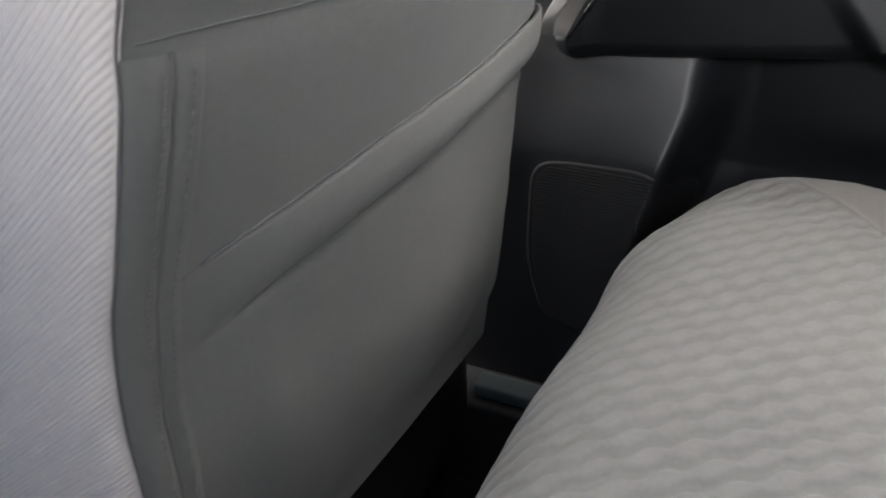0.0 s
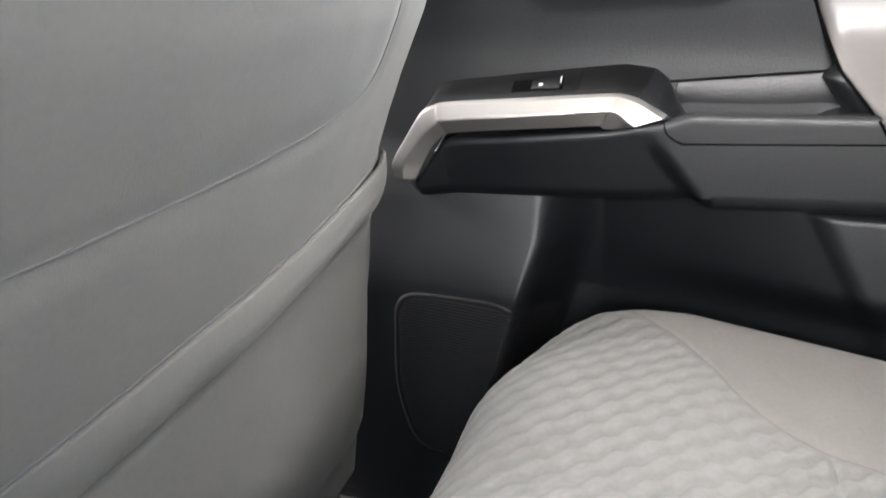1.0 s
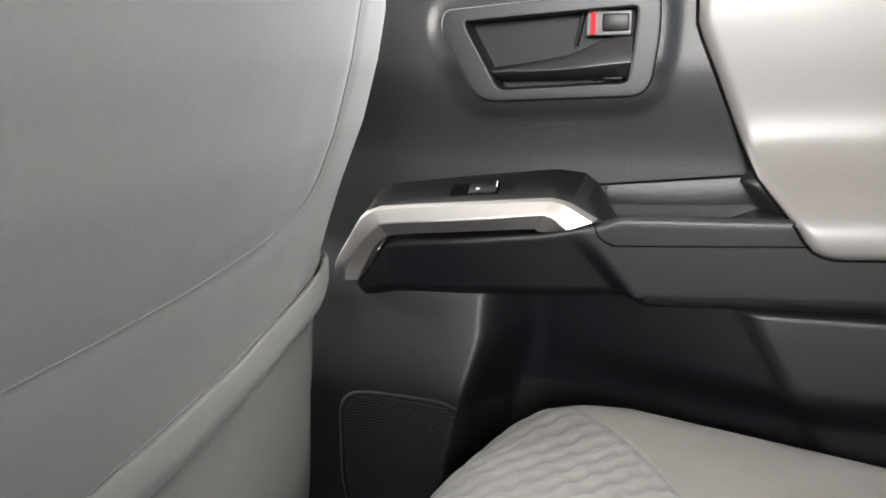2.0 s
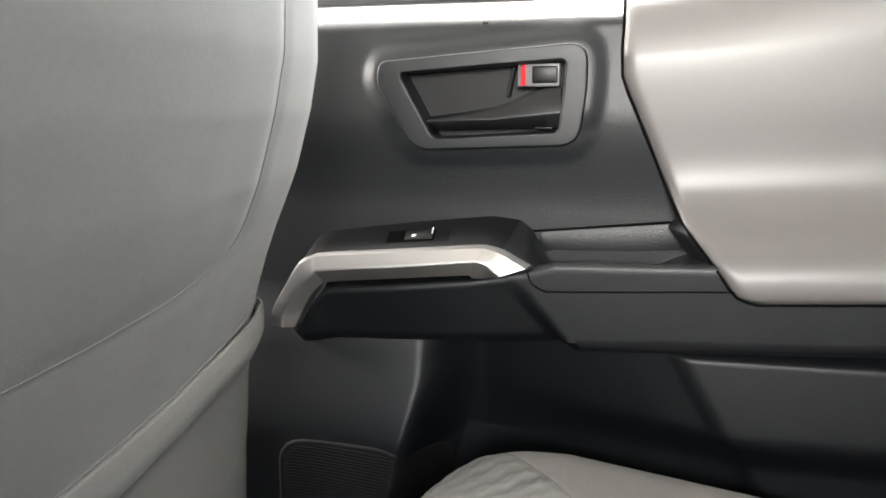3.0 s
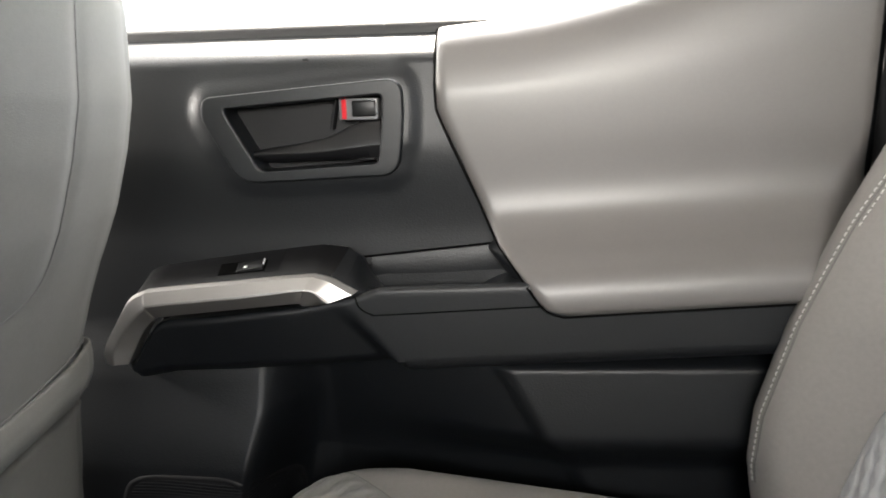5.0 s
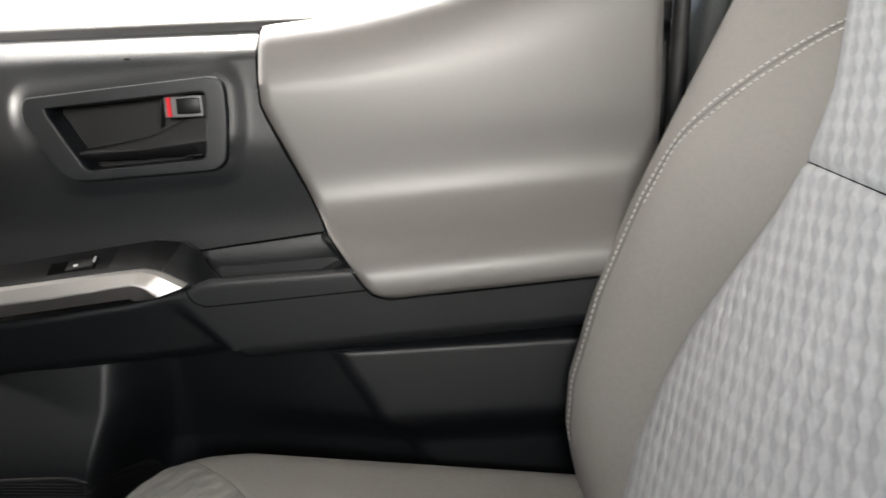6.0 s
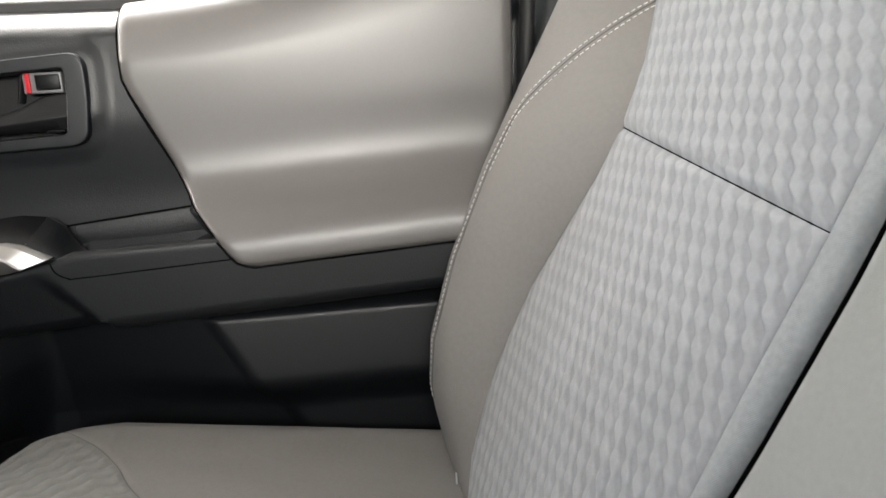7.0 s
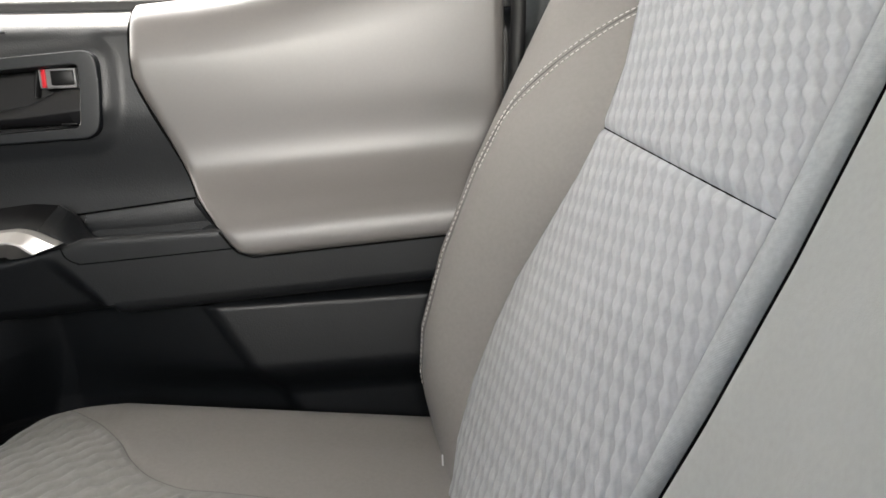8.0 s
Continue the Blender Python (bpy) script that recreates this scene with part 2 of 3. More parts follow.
BEZEL_OUT = rounded([(-0.0225, 0.824), (-0.0195, 0.8425), (0.0625, 0.8488), (0.1745, 0.8570), (0.1758, 0.8174), (0.1690, 0.7650), (0.0120, 0.7595)], 0.018, 7)
BEZEL_IN = rounded([(0.0035, 0.8270), (0.0035, 0.8316), (0.062, 0.8355), (0.155, 0.8415), (0.1535, 0.815), (0.1495, 0.777), (0.034, 0.771)], 0.0065, 7)
EDGE_Z = [0.60, 0.6335, 0.6365, 0.6405, 0.6486, 0.6612, 0.6737, 0.696, 0.740, 0.780, 0.812, 0.827, 0.850, 0.899, 0.93]
EDGE_X = [0.36, 0.330, 0.3165, 0.307, 0.2996, 0.2915, 0.2818, 0.264, 0.2445, 0.2265, 0.212, 0.2065, 0.2055, 0.207, 0.209]


def panel_edge(z):
    return interp(z, EDGE_Z, EDGE_X)


def shelf(z):
    """How the top of the door rolls back to the glass."""
    u = max(0.0, (z - 0.872) / 0.033)
    return 0.040 * u ** 1.4


RIM = np.array(outline(BEZEL_OUT, 160))


def mound(x, z):
    """A shallow swelling of the trim round the handle."""
    if not (-0.07 < x < 0.22 and 0.72 < z < 0.90):
        return 0.0
    d = float(np.min(np.hypot(RIM[:, 0] - x, RIM[:, 1] - z)))
    return (0.0030 + 0.0032 * smooth_step(0.775, 0.80, z)) * smooth_step(0.021, 0.001, d)


def door_y(x, z):
    """The dark trim's face: leaning back above, a speaker pod and a proud rear panel below, with a deep recess between them."""
    y = 0.6505 + shelf(z) + 0.0072 * max(0.0, (min(z, 0.872) - 0.785) / 0.087) ** 1.4
    y += 0.012 * smooth_step(0.80, 0.70, z) * smooth_step(0.55, 0.62, z)
    right = 0.062 - 0.25 * max(0.0, 0.52 - z)
    ramp = min(1.0, max(0.0, (0.566 - z) / 0.102))
    across = 1 - smooth_step(right - 0.050, right + 0.010, x)
    y -= (0.020 + 0.016 * smooth_step(-0.12, 0.03, x)) * across * (0.3 * ramp + 0.7 * smooth_step(0.566, 0.446, z)) + mound(x, z)
    low = (1 - smooth_step(0.574, 0.590, z)) * (1 - across)
    if low > 0:
        deep = 0.700 + 0.26 * max(0.0, 0.574 - max(z, 0.44))
        edge = 0.266 + 0.575 * (0.569 - z)
        face = 0.620 - 0.06 * (0.565 - max(z, 0.48)) + 0.045 * smooth_step(0.506, 0.446, z) + 0.030 * smooth_step(0.572, 0.592, z)
        slope = min(1.0, max(0.0, (edge - x) / (edge - 0.075)))
        y += low * (face + (deep - face - 0.008) * slope + 0.008 * smooth_step(edge + 0.012, edge - 0.010, x) - y)
    if x > panel_edge(z) + 0.008 and z > 0.62:
        y += 0.022
    return y


# dark trim, with the handle's recess cut through
bm = bmesh.new()
xs, zs = np.linspace(-0.42, 0.64, 354), np.linspace(0.06, 0.905, 282)
cut = scaled(BEZEL_OUT, 0.96)
verts = [[bm.verts.new((x, door_y(x, z), z)) for z in zs] for x in xs]
for i in range(len(xs) - 1):
    for j in range(len(zs) - 1):
        if not inside((xs[i] + xs[i + 1]) / 2, (zs[j] + zs[j + 1]) / 2, cut):
            bm.faces.new((verts[i][j], verts[i + 1][j], verts[i + 1][j + 1], verts[i][j + 1]))
door_part("trim_panel", bm, DARK, label="charcoal grained plastic door trim")

# light padded panel
PROFILE = [(0.905, 0.685), (0.895, 0.667), (0.884, 0.656), (0.868, 0.650), (0.85, 0.6455), (0.835, 0.6440), (0.80, 0.6462), (0.765, 0.6490), (0.745, 0.6497), (0.730, 0.6480),
           (0.718, 0.6435), (0.706, 0.6355), (0.696, 0.6265), (0.686, 0.6155), (0.677, 0.6065), (0.668, 0.5985), (0.656, 0.5935), (0.641, 0.5930), (0.635, 0.599)]
prof = spline(PROFILE, 90)
def kick_up(x):
    """The door's top edge rises towards its rear corner."""
    return interp(x, [0.21, 0.27, 0.31, 0.345, 0.39, 0.44, 0.50, 0.56, 0.62], [0.0, 0.005, 0.010, 0.017, 0.027, 0.040, 0.060, 0.085, 0.115])


rows = []
for z, y in prof:
    row, left, right = [], panel_edge(z), 0.617 + 0.02 * (z - 0.85)
    lift = 0.010 * (z - 0.638) / 0.03 if z < 0.668 else 0.010
    for k in range(70):
        u = (k / 69) ** 1.6
        x = left + u * (right - left)
        e = min(1.0, (x - left) / 0.012)
        f = min(1.0, (right - x) / 0.012)
        y_edge = 0.007 * (1 - math.sqrt(max(0.0, 1 - (1 - e) ** 2))) + 0.03 * (1 - math.sqrt(max(0.0, 1 - (1 - f) ** 2)))
        rise = 0.016 * (x - left) / 0.3 * (1 - smooth_step(0.74, 0.84, z))
        rise += kick_up(x) * smooth_step(0.79, 0.872, z)
        row.append((x, y + y_edge, z + rise))
    rows.append(row)
low = [(x, 0.63, z - 0.003) for x, y, z in rows[-1]]
rows.append(low)
pad = door_part("padded_panel", sheet(rows), PANEL, label="light grey padded vinyl panel")

line = [(panel_edge(z) - 0.0006, 0.5972, z - 0.0006) for z in np.linspace(0.664, 0.6372, 24)] + [(p[0], 0.5972, p[2] + 0.0022) for p in rows[-1] if p[0] > 0.3165]
door_part("lower_joint", tube(line, 0.0010), LINE, label="dark joint under the padded panel")
# dark joint round the padded panel
line = [(panel_edge(z) - 0.001, min(door_y(panel_edge(z), z), interp(-z, [-p[0] for p in PROFILE], [p[1] for p in PROFILE]) + 0.010), z) for z in np.linspace(0.905, 0.6375, 90)]
door_part("joint", tube(line, 0.0016), LINE, label="dark joint beside the padded panel")

# armrest: sections from front to rear
TRIM_OUT = spline([(-0.121, 0.592), (-0.1215, 0.606), (-0.107, 0.631), (-0.0915, 0.6545), (-0.0785, 0.662), (-0.063, 0.6653), (0.013, 0.6718), (0.080, 0.6775), (0.094, 0.6770), (0.107, 0.6735), (0.1195, 0.6668), (0.1305, 0.6605)], 90)
TRIM_MID = spline([(-0.1055, 0.593), (-0.1043, 0.6066), (-0.0945, 0.622), (-0.0837, 0.6364), (-0.0716, 0.6470), (-0.0602, 0.6514), (0.0165, 0.6582), (0.075, 0.6645), (0.084, 0.6650), (0.092, 0.6625), (0.099, 0.6565), (0.1045, 0.6525)], 90)
TRIM_IN = spline([(-0.0965, 0.5905), (-0.0895, 0.6045), (-0.083, 0.6165), (-0.0763, 0.6265), (-0.0672, 0.6345), (-0.0556, 0.6382), (0.0118, 0.6445), (0.070, 0.6497), (0.076, 0.6490), (0.079, 0.6475), (0.090, 0.6480), (0.1035, 0.6505)], 90)


def arm_top(x):
    return interp(x, [-0.16, -0.118, -0.0968, -0.0842, -0.0714, -0.0655, -0.054, 0.0109, 0.0764, 0.10, 0.13, 0.15, 0.29, 0.62],
                  [0.584, 0.586, 0.590, 0.6105, 0.6265, 0.6300, 0.6320, 0.6385, 0.6455, 0.650, 0.657, 0.664, 0.667, 0.672])


def arm_low(x):
    return interp(x, [-0.16, -0.11, 0.166, 0.62], [0.568, 0.564, 0.576, 0.596])


def arm_face(x):
    return interp(x, [-0.124, -0.118, -0.10, 0.0, 0.62], [0.656, 0.630, 0.606, 0.599, 0.599])


def under(x, z, top):
    """The armrest's front part leans in below the pull handle."""
    return max(0.0, top - 0.006 - z) * (0.40 - 0.38 * smooth_step(-0.012, 0.012, x - 0.112 - 0.8 * (0.6444 - z)))


rows = []
for x in np.linspace(-0.124, 0.63, 380):
    top, bottom, face = arm_top(x), arm_low(x), arm_face(x)
    cup = smooth_step(0.135, 0.165, x) * (1 - smooth_step(0.195, 0.285, x))
    back_z = max(top + 0.016, interp(x, [0.125, 0.135, 0.262, 0.29], [0.0, 0.6815, 0.6935, 0.69]))
    h = top - bottom
    section = [(0.674, back_z), (0.6600, back_z - 0.0005), (0.6590, back_z - 0.002), (0.6625, top - 0.002 * cup), (0.6640, top - 0.002 - 0.030 * cup), (0.6500, top - 0.002 - 0.046 * cup),
               (0.6230, top - 0.001 - 0.042 * cup), (0.6140, top - 0.018 * cup), (0.6085, top - 0.001), (face + 0.004, top), (face + 0.001, top - 0.002),
               *[(face + under(x, top - 0.006 - q * (h - 0.020), top), top - 0.006 - q * (h - 0.020)) for q in np.linspace(0, 1, 18)],
               (face + 0.003 + under(x, bottom, top), bottom + 0.008), (face + 0.008 + under(x, bottom, top), bottom + 0.003), (face + 0.016 + under(x, bottom, top), bottom), (0.672, bottom - 0.004)]
    rows.append([(x, max(y, face), z) for y, z in section])
arm = door_part("armrest", sheet(rows), DARK, label="charcoal plastic armrest with a pull cup")
sharp(arm, 50)

# end of the pull cup, curving out to the padded panel's edge
rows = []
for z in np.linspace(0.640, 0.752, 40):
    e, lip = panel_edge(z), interp(-z, [-p[0] for p in PROFILE], [p[1] for p in PROFILE]) + 0.008
    spread = 0.004 + 0.016 * (1 - smooth_step(0.688, 0.700, z))
    deep = max(lip + 0.002, 0.6645)
    rows.append([(e + 0.003 - spread * math.cos(a) ** 1.5, deep + (lip - deep) * math.sin(a), z) for a in np.linspace(0, math.pi / 2, 12)])
door_part("cup_end", sheet(rows), DARK, arm)

# the armrest pad's joint
line = spline([(0.128, 0.5982, 0.655), (0.132, 0.5980, 0.645), (0.143, 0.5978, 0.6385), (0.160, 0.5978, 0.638), (0.305, 0.5978, 0.645)], 40)
door_part("pad_joint", tube(line, 0.0007), LINE, arm)
line = [(x, 0.6593, interp(x, [0.125, 0.262], [0.6810, 0.6942])) for x in np.linspace(0.125, 0.264, 14)]
door_part("upper_joint", tube(line, 0.0010), LINE, arm)

# silver pull handle: bevelled strip with an outer and an inner facet
def lift(k):
    return 0.001 * smooth_step(0.5, 1.0, k / 89)


rows = [[(p[0], 0.613, p[1] - 0.001) for p in TRIM_OUT], [(p[0], 0.600, p[1]) for p in TRIM_OUT],
        [(0.85 * p[0] + 0.15 * q[0], 0.5945 - 0.0030 * smooth_step(0.68, 0.9, k / 89), 0.85 * p[1] + 0.15 * q[1]) for k, (p, q) in enumerate(zip(TRIM_OUT, TRIM_MID))],
        [(0.12 * p[0] + 0.88 * q[0], 0.5855 + lift(k), 0.12 * p[1] + 0.88 * q[1]) for k, (p, q) in enumerate(zip(TRIM_OUT, TRIM_MID))],
        [(q[0], 0.5852 + lift(k), q[1]) for k, q in enumerate(TRIM_MID)],
        [(0.9 * q[0] + 0.1 * r[0], 0.586 + lift(k), 0.9 * q[1] + 0.1 * r[1]) for k, (q, r) in enumerate(zip(TRIM_MID, TRIM_IN))],
        [(0.06 * q[0] + 0.94 * r[0], 0.5945, 0.06 * q[1] + 0.94 * r[1]) for q, r in zip(TRIM_MID, TRIM_IN)],
        [(r[0], 0.5960, r[1]) for r in TRIM_IN], [(r[0], 0.618, r[1] + 0.001) for r in TRIM_IN]]
bm = bmesh.new()
for a, b in zip(rows, rows[1:]):         # facets meet in crisp edges
    sheet([a, b], bm=bm)
bm.faces.new([bm.verts.new((float(x), float(y), float(z))) for x, y, z in [row[0] for row in rows]])
pull = door_part("pull_handle", bm, SILVER, arm, "satin silver pull handle trim")

# switch pod on the armrest
def pod_row(x):
    front = interp(x, [-0.118, -0.098, -0.085, -0.070, 0.0, 0.088, 0.106, 0.128, 0.150], [0.612, 0.646, 0.659, 0.664, 0.671, 0.6785, 0.675, 0.664, 0.650])
    back = front + interp(x, [-0.112, -0.085, 0.10, 0.125, 0.150], [0.004, 0.016, 0.021, 0.021, 0.002])
    lean = 0.011 * max(0.0, 1 - abs(x - 0.106) / 0.03)
    return [(x, 0.604, front - 0.016), (x, 0.603, front - 0.002), (x, 0.606, front), (x + lean, 0.640, back - 0.001), (x + lean, 0.645, back - 0.002), (x + lean, 0.656, back - 0.006)]


pod = door_part("switch_panel", sheet([pod_row(x) for x in np.linspace(-0.112, 0.106, 50)]), GLOSSY, arm, "black window switch panel")
sharp(pod, 40)
rows = [pod_row(x) for x in np.linspace(0.1065, 0.150, 22)]
bm = sheet([[(x, y, z + 0.0004) for x, y, z in r] for r in rows])
bm.faces.new([bm.verts.new(tuple(map(float, p))) for p in rows[-1]])
sharp(door_part("switch_panel_end", bm, DARK, arm, "charcoal rounded end of the switch panel"), 40)


def tilt(bm):
    """Lays a small part on the sloping switch panel."""
    for v in bm.verts:
        v.co.z += (v.co.y - 0.626) * 0.60 + (v.co.x - 0.02) * 0.09
    return bm


door_part("switch_recess", tilt(block((-0.008, 0.6130, 0.6830), (0.0385, 0.6270, 0.6845), 0.0005)), LINE, arm, "black switch recess")
bm = block((0.0095, 0.6145, 0.6805), (0.0365, 0.6258, 0.6848), 0.0012)
for v in bm.verts:
    if v.co.z > 0.683:
        v.co.z += 0.0022 * (v.co.x - 0.008) / 0.03
door_part("window_switch", tilt(bm), GLOSSY, arm, "glossy black rocker window switch")
door_part("switch_mark", tilt(block((0.0165, 0.6175, 0.6853), (0.0203, 0.6200, 0.6858), 0)), WHITE, arm, "white printed window symbol")
door_part("switch_tick", tilt(block((0.0358, 0.6185, 0.6858), (0.0366, 0.6250, 0.6876), 0.0002)), WHITE, arm)

# handle bezel
def ring(poly, y):
    return [(p[0], y, p[1]) for p in poly]


def between(k):
    """A loop part of the way from the inner to the outer edge."""
    return [(1 - k) * np.array(a) + k * np.array(b) for a, b in zip(BEZEL_IN, BEZEL_OUT)]


loops = [ring(between(k), y) for k, y in ((1.0, 0.6540), (1.0, 0.6452), (0.985, 0.6420), (0.965, 0.6403), (0.94, 0.6395), (0.90, 0.6392), (0.84, 0.6391), (0.50, 0.6390), (0.14, 0.6389), (0.09, 0.6389), (0.05, 0.6393), (0.02, 0.6402), (0.0, 0.6425), (-0.01, 0.6500), (-0.02, 0.6600), (-0.05, 0.6720))]
bezel = door_part("handle_bezel", sheet(loops[::-1], close=True), BEZEL, label="satin black door handle surround")
sharp(bezel, 40)
bm = bmesh.new()
bm.faces.new([bm.verts.new(tuple(map(float, p))) for p in ring(scaled(BEZEL_IN, 1.02), 0.671)])
door_part("recess_plate", bm, DEEP, bezel, smooth=False)

# lever: thin at the tip, broad at the hinge
rows = []
for x in np.linspace(0.0245, 0.1515, 50):
    top = interp(x, [0.0245, 0.06, 0.0928, 0.105, 0.1145, 0.1252, 0.138, 0.1515], [0.7905, 0.7950, 0.8001, 0.8042, 0.8088, 0.8139, 0.8166, 0.8177])
    ridge = interp(x, [0.0245, 0.0872, 0.1515], [0.7868, 0.7882, 0.7945])
    foot = interp(x, [0.0245, 0.034, 0.1515], [0.7835, 0.7775, 0.7800])
    out = interp(x, [0.0245, 0.09, 0.1515], [0.6475, 0.6455, 0.6440])
    rows.append([(x, 0.664, top - 0.001), (x, out + 0.0075, top - 0.0002), (x, out + 0.0055, top), (x, out + 0.0040, top - 0.0010), (x, out + 0.0004, ridge + 0.0012), (x, out, ridge), (x, out + 0.0006, ridge - 0.0012), (x, out + 0.0085, foot + 0.001), (x, 0.664, foot)])
bm = sheet(rows)
bm.faces.new([bm.verts.new(tuple(map(float, p))) for p in rows[0]])
sharp(door_part("handle_lever", bm, LEVER, bezel, "black plastic inside door handle"), 50)
# lock slide: a grey frame round a black button, with a red mark beside it
bm = block((0.1115, 0.6465, 0.8180), (0.1500, 0.668, 0.8385), 0.0015)
for v in bm.verts:
    if v.co.y < 0.66:
        v.co.y += 0.45 * max(0.0, 0.1215 - v.co.x)
lock = door_part("lock_slide", bm, LOCK, bezel, "grey plastic lock slide")
door_part("lock_button", block((0.1250, 0.6452, 0.8212), (0.1482, 0.655, 0.8362), 0.0014), GLOSSY, bezel, "black lock button")
bm = block((0.1146, 0.6478, 0.8188), (0.1194, 0.6530, 0.8378), 0.0006)
for v in bm.verts:
    v.co.y += 0.45 * (0.1215 - v.co.x) - 0.0022
door_part("red_mark", bm, RED, bezel, "red unlocked mark")
rows = [[(0.1075 - 0.006 * (1 - u), y, 0.8095 + 0.029 * u) for y in (0.671, 0.6585, 0.6580, 0.671)] for u in np.linspace(0, 1, 8)]
rows = [[(p[0] + d, p[1], p[2]) for p, d in zip(r, (-0.0022, -0.0012, 0.0012, 0.0022))] for r in rows]
door_part("recess_rib", sheet(rows), DEEP, bezel)

# small clip at the foot of the recess
door_part("recess_clip", block((0.128, 0.6475, 0.7795), (0.1445, 0.655, 0.7815), 0.0006), GLOSSY, bezel)

# speaker grille on the pod: raised frame and rows of small ribs
GRILLE = rounded([(-0.140, 0.452), (-0.008, 0.458), (0.034, 0.425), (0.030, 0.30), (-0.02, 0.24), (-0.12, 0.25), (-0.143, 0.33)], 0.03)
def on_pod(poly, off):
    return [(p[0], door_y(p[0], p[1]) - off, p[1]) for p in outline(poly, 72)]
bm = sheet([on_pod(GRILLE, -0.001), on_pod(scaled(GRILLE, 0.99), 0.0007), on_pod(scaled(GRILLE, 0.96), 0.0007), on_pod(scaled(GRILLE, 0.945), 0.0005)], close=True)
speaker = door_part("speaker_grille", bm, DARKER, label="black speaker grille with fine ribs")
bm = bmesh.new()
small = scaled(GRILLE, 0.94)
for z in np.arange(0.235, 0.46, 0.0036):
    cuts = [x for x in np.linspace(-0.15, 0.04, 77) if inside(x, z, small)]
    if len(cuts) > 2:
        sheet([[(x, door_y(x, z) + 0.0005, z - 0.0012) for x in cuts], [(x, door_y(x, z) - 0.0012, z) for x in cuts], [(x, door_y(x, z) + 0.0005, z + 0.0012) for x in cuts]], bm=bm)
door_part("grille_ribs", bm, DARKER, speaker)

# window seal and glass
rows = [[(x, y, z + 0.004 * (x - 0.05)) for y, z in ((0.692, 0.895), (0.690, 0.908), (0.694, 0.913), (0.700, 0.914), (0.704, 0.910), (0.704, 0.895))] for x in np.linspace(-0.42, 0.66, 40)]
door_part("window_seal", sheet(rows), RUBBER, label="black rubber window seal")
pane = door_part("window_glass", block((-0.36, 0.708, 0.88), (0.62, 0.712, 1.17), 0), GLASS, label="clear side window glass", smooth=False)
pane.visible_shadow = False
door_part("scuff", block((0.078, 0.6535, 0.8745), (0.084, 0.6555, 0.8775), 0.0008), DARKER, label="small dark scuff on the door top")

# rear edge of the door, rubber seal and body pillar
bm = tube([(0.625, 0.655, 0.1), (0.622, 0.655, 0.6), (0.626, 0.658, 0.8), (0.634, 0.665, 0.93), (0.650, 0.676, 1.10)], 0.009, 10)
tagged(part("door_seal", bm, RUBBER), label="black rubber door seal beside the pillar", category="seal", kind="structure")
rows = [[(x + 0.15 * max(0, z - 0.8), y, z) for x, y in ((0.630, 0.70), (0.634, 0.655), (0.642, 0.640), (0.655, 0.636), (0.70, 0.640), (0.80, 0.66))] for z in np.linspace(0.05, 1.31, 24)]
tagged(part("pillar_trim", sheet(rows), GREYRUBBER), label="dark grey grained pillar trim behind the door", category="pillar", kind="structure")

# scuff plate at the foot of the door opening
bm = block((-0.186, 0.572, 0.153), (0.40, 0.604, 0.171), 0.004)
tagged(part("trim", bm, SCUFF), label="grey scuff plate along the door sill", category="sill plate", kind="structure")
bm = block((-0.42, 0.556, 0.021), (0.62, 0.66, 0.152), 0.006)
tagged(part("trim", bm, DARKER), label="black plastic door sill trim", category="sill", kind="structure")

# ---------------------------------------------------------------- front seat
front_seat = thing("front_seat", (-0.25, 0.33, 0.05), label="pale grey cloth front seat with a back pocket", category="car seat")
front_inverse = Matrix.Translation((0.25, -0.33, -0.05))


def front_part(name, bm, mat, parent=None, label=""):
    ob = part(name, bm, mat, parent or front_seat, label)
    if not parent:
        ob.matrix_parent_inverse = front_inverse
    return ob


BACK_Z = [0.20, 0.33, 0.42, 0.48, 0.554, 0.607, 0.67, 0.70, 0.75, 0.80, 0.84, 0.912, 1.02, 1.12]
BACK_X = [-0.175, -0.160, -0.155, -0.153, -0.142, -0.127, -0.110, -0.100, -0.079, -0.064, -0.056, -0.052, -0.066, -0.100]
OUTER, R_OUT = 0.545, 0.050


def inner_edge(z):
    return 0.087 - 0.06 * (z - 0.57) * (1 if z > 0.57 else 0.3)


# the seam runs across the back, then turns up beside the outer bolster
SEAM_LINE = np.array(spline([(0.088, 0.672), (0.12, 0.675), (0.16, 0.677), (0.20, 0.680), (0.25, 0.684), (0.30, 0.688), (0.35, 0.692), (0.395, 0.699), (0.420, 0.709), (0.431, 0.724), (0.434, 0.746), (0.438, 0.80), (0.446, 0.90), (0.46, 1.02)], 220))


def seat_x(y, z):
    """The rear face of the front seat's back, rolling away at the door side."""
    x = interp(z, BACK_Z, BACK_X) + 0.004 + 0.006 * smooth_step(0.60, 0.72, z)
    x -= 0.020 * smooth_step(0.34, 0.08, y) * smooth_step(0.66, 0.50, z)
    x -= 0.006 * math.sin(math.pi * min(1, max(0, (y - 0.12) / 0.40)))
    x += 0.038 * max(0.0, math.sin(math.pi * min(1, max(0, (y - 0.09) / 0.46)))) ** 0.8 * smooth_step(0.28, 0.46, z)
    if z > 0.64:
        d = float(np.min(np.hypot(SEAM_LINE[:, 0] - y, SEAM_LINE[:, 1] - z)))
        x -= 0.0020 * math.exp(-(d / 0.010) ** 2)
    x += 0.0022 * noise.noise((y * 7, z * 5, 1.7)) + 0.0007 * noise.noise((y * 23, z * 17, 4.2))
    if y > OUTER:
        a = min(1.0, (y - OUTER) / R_OUT)
        x -= 0.055 * (1 - math.sqrt(1 - a * a))
    return x


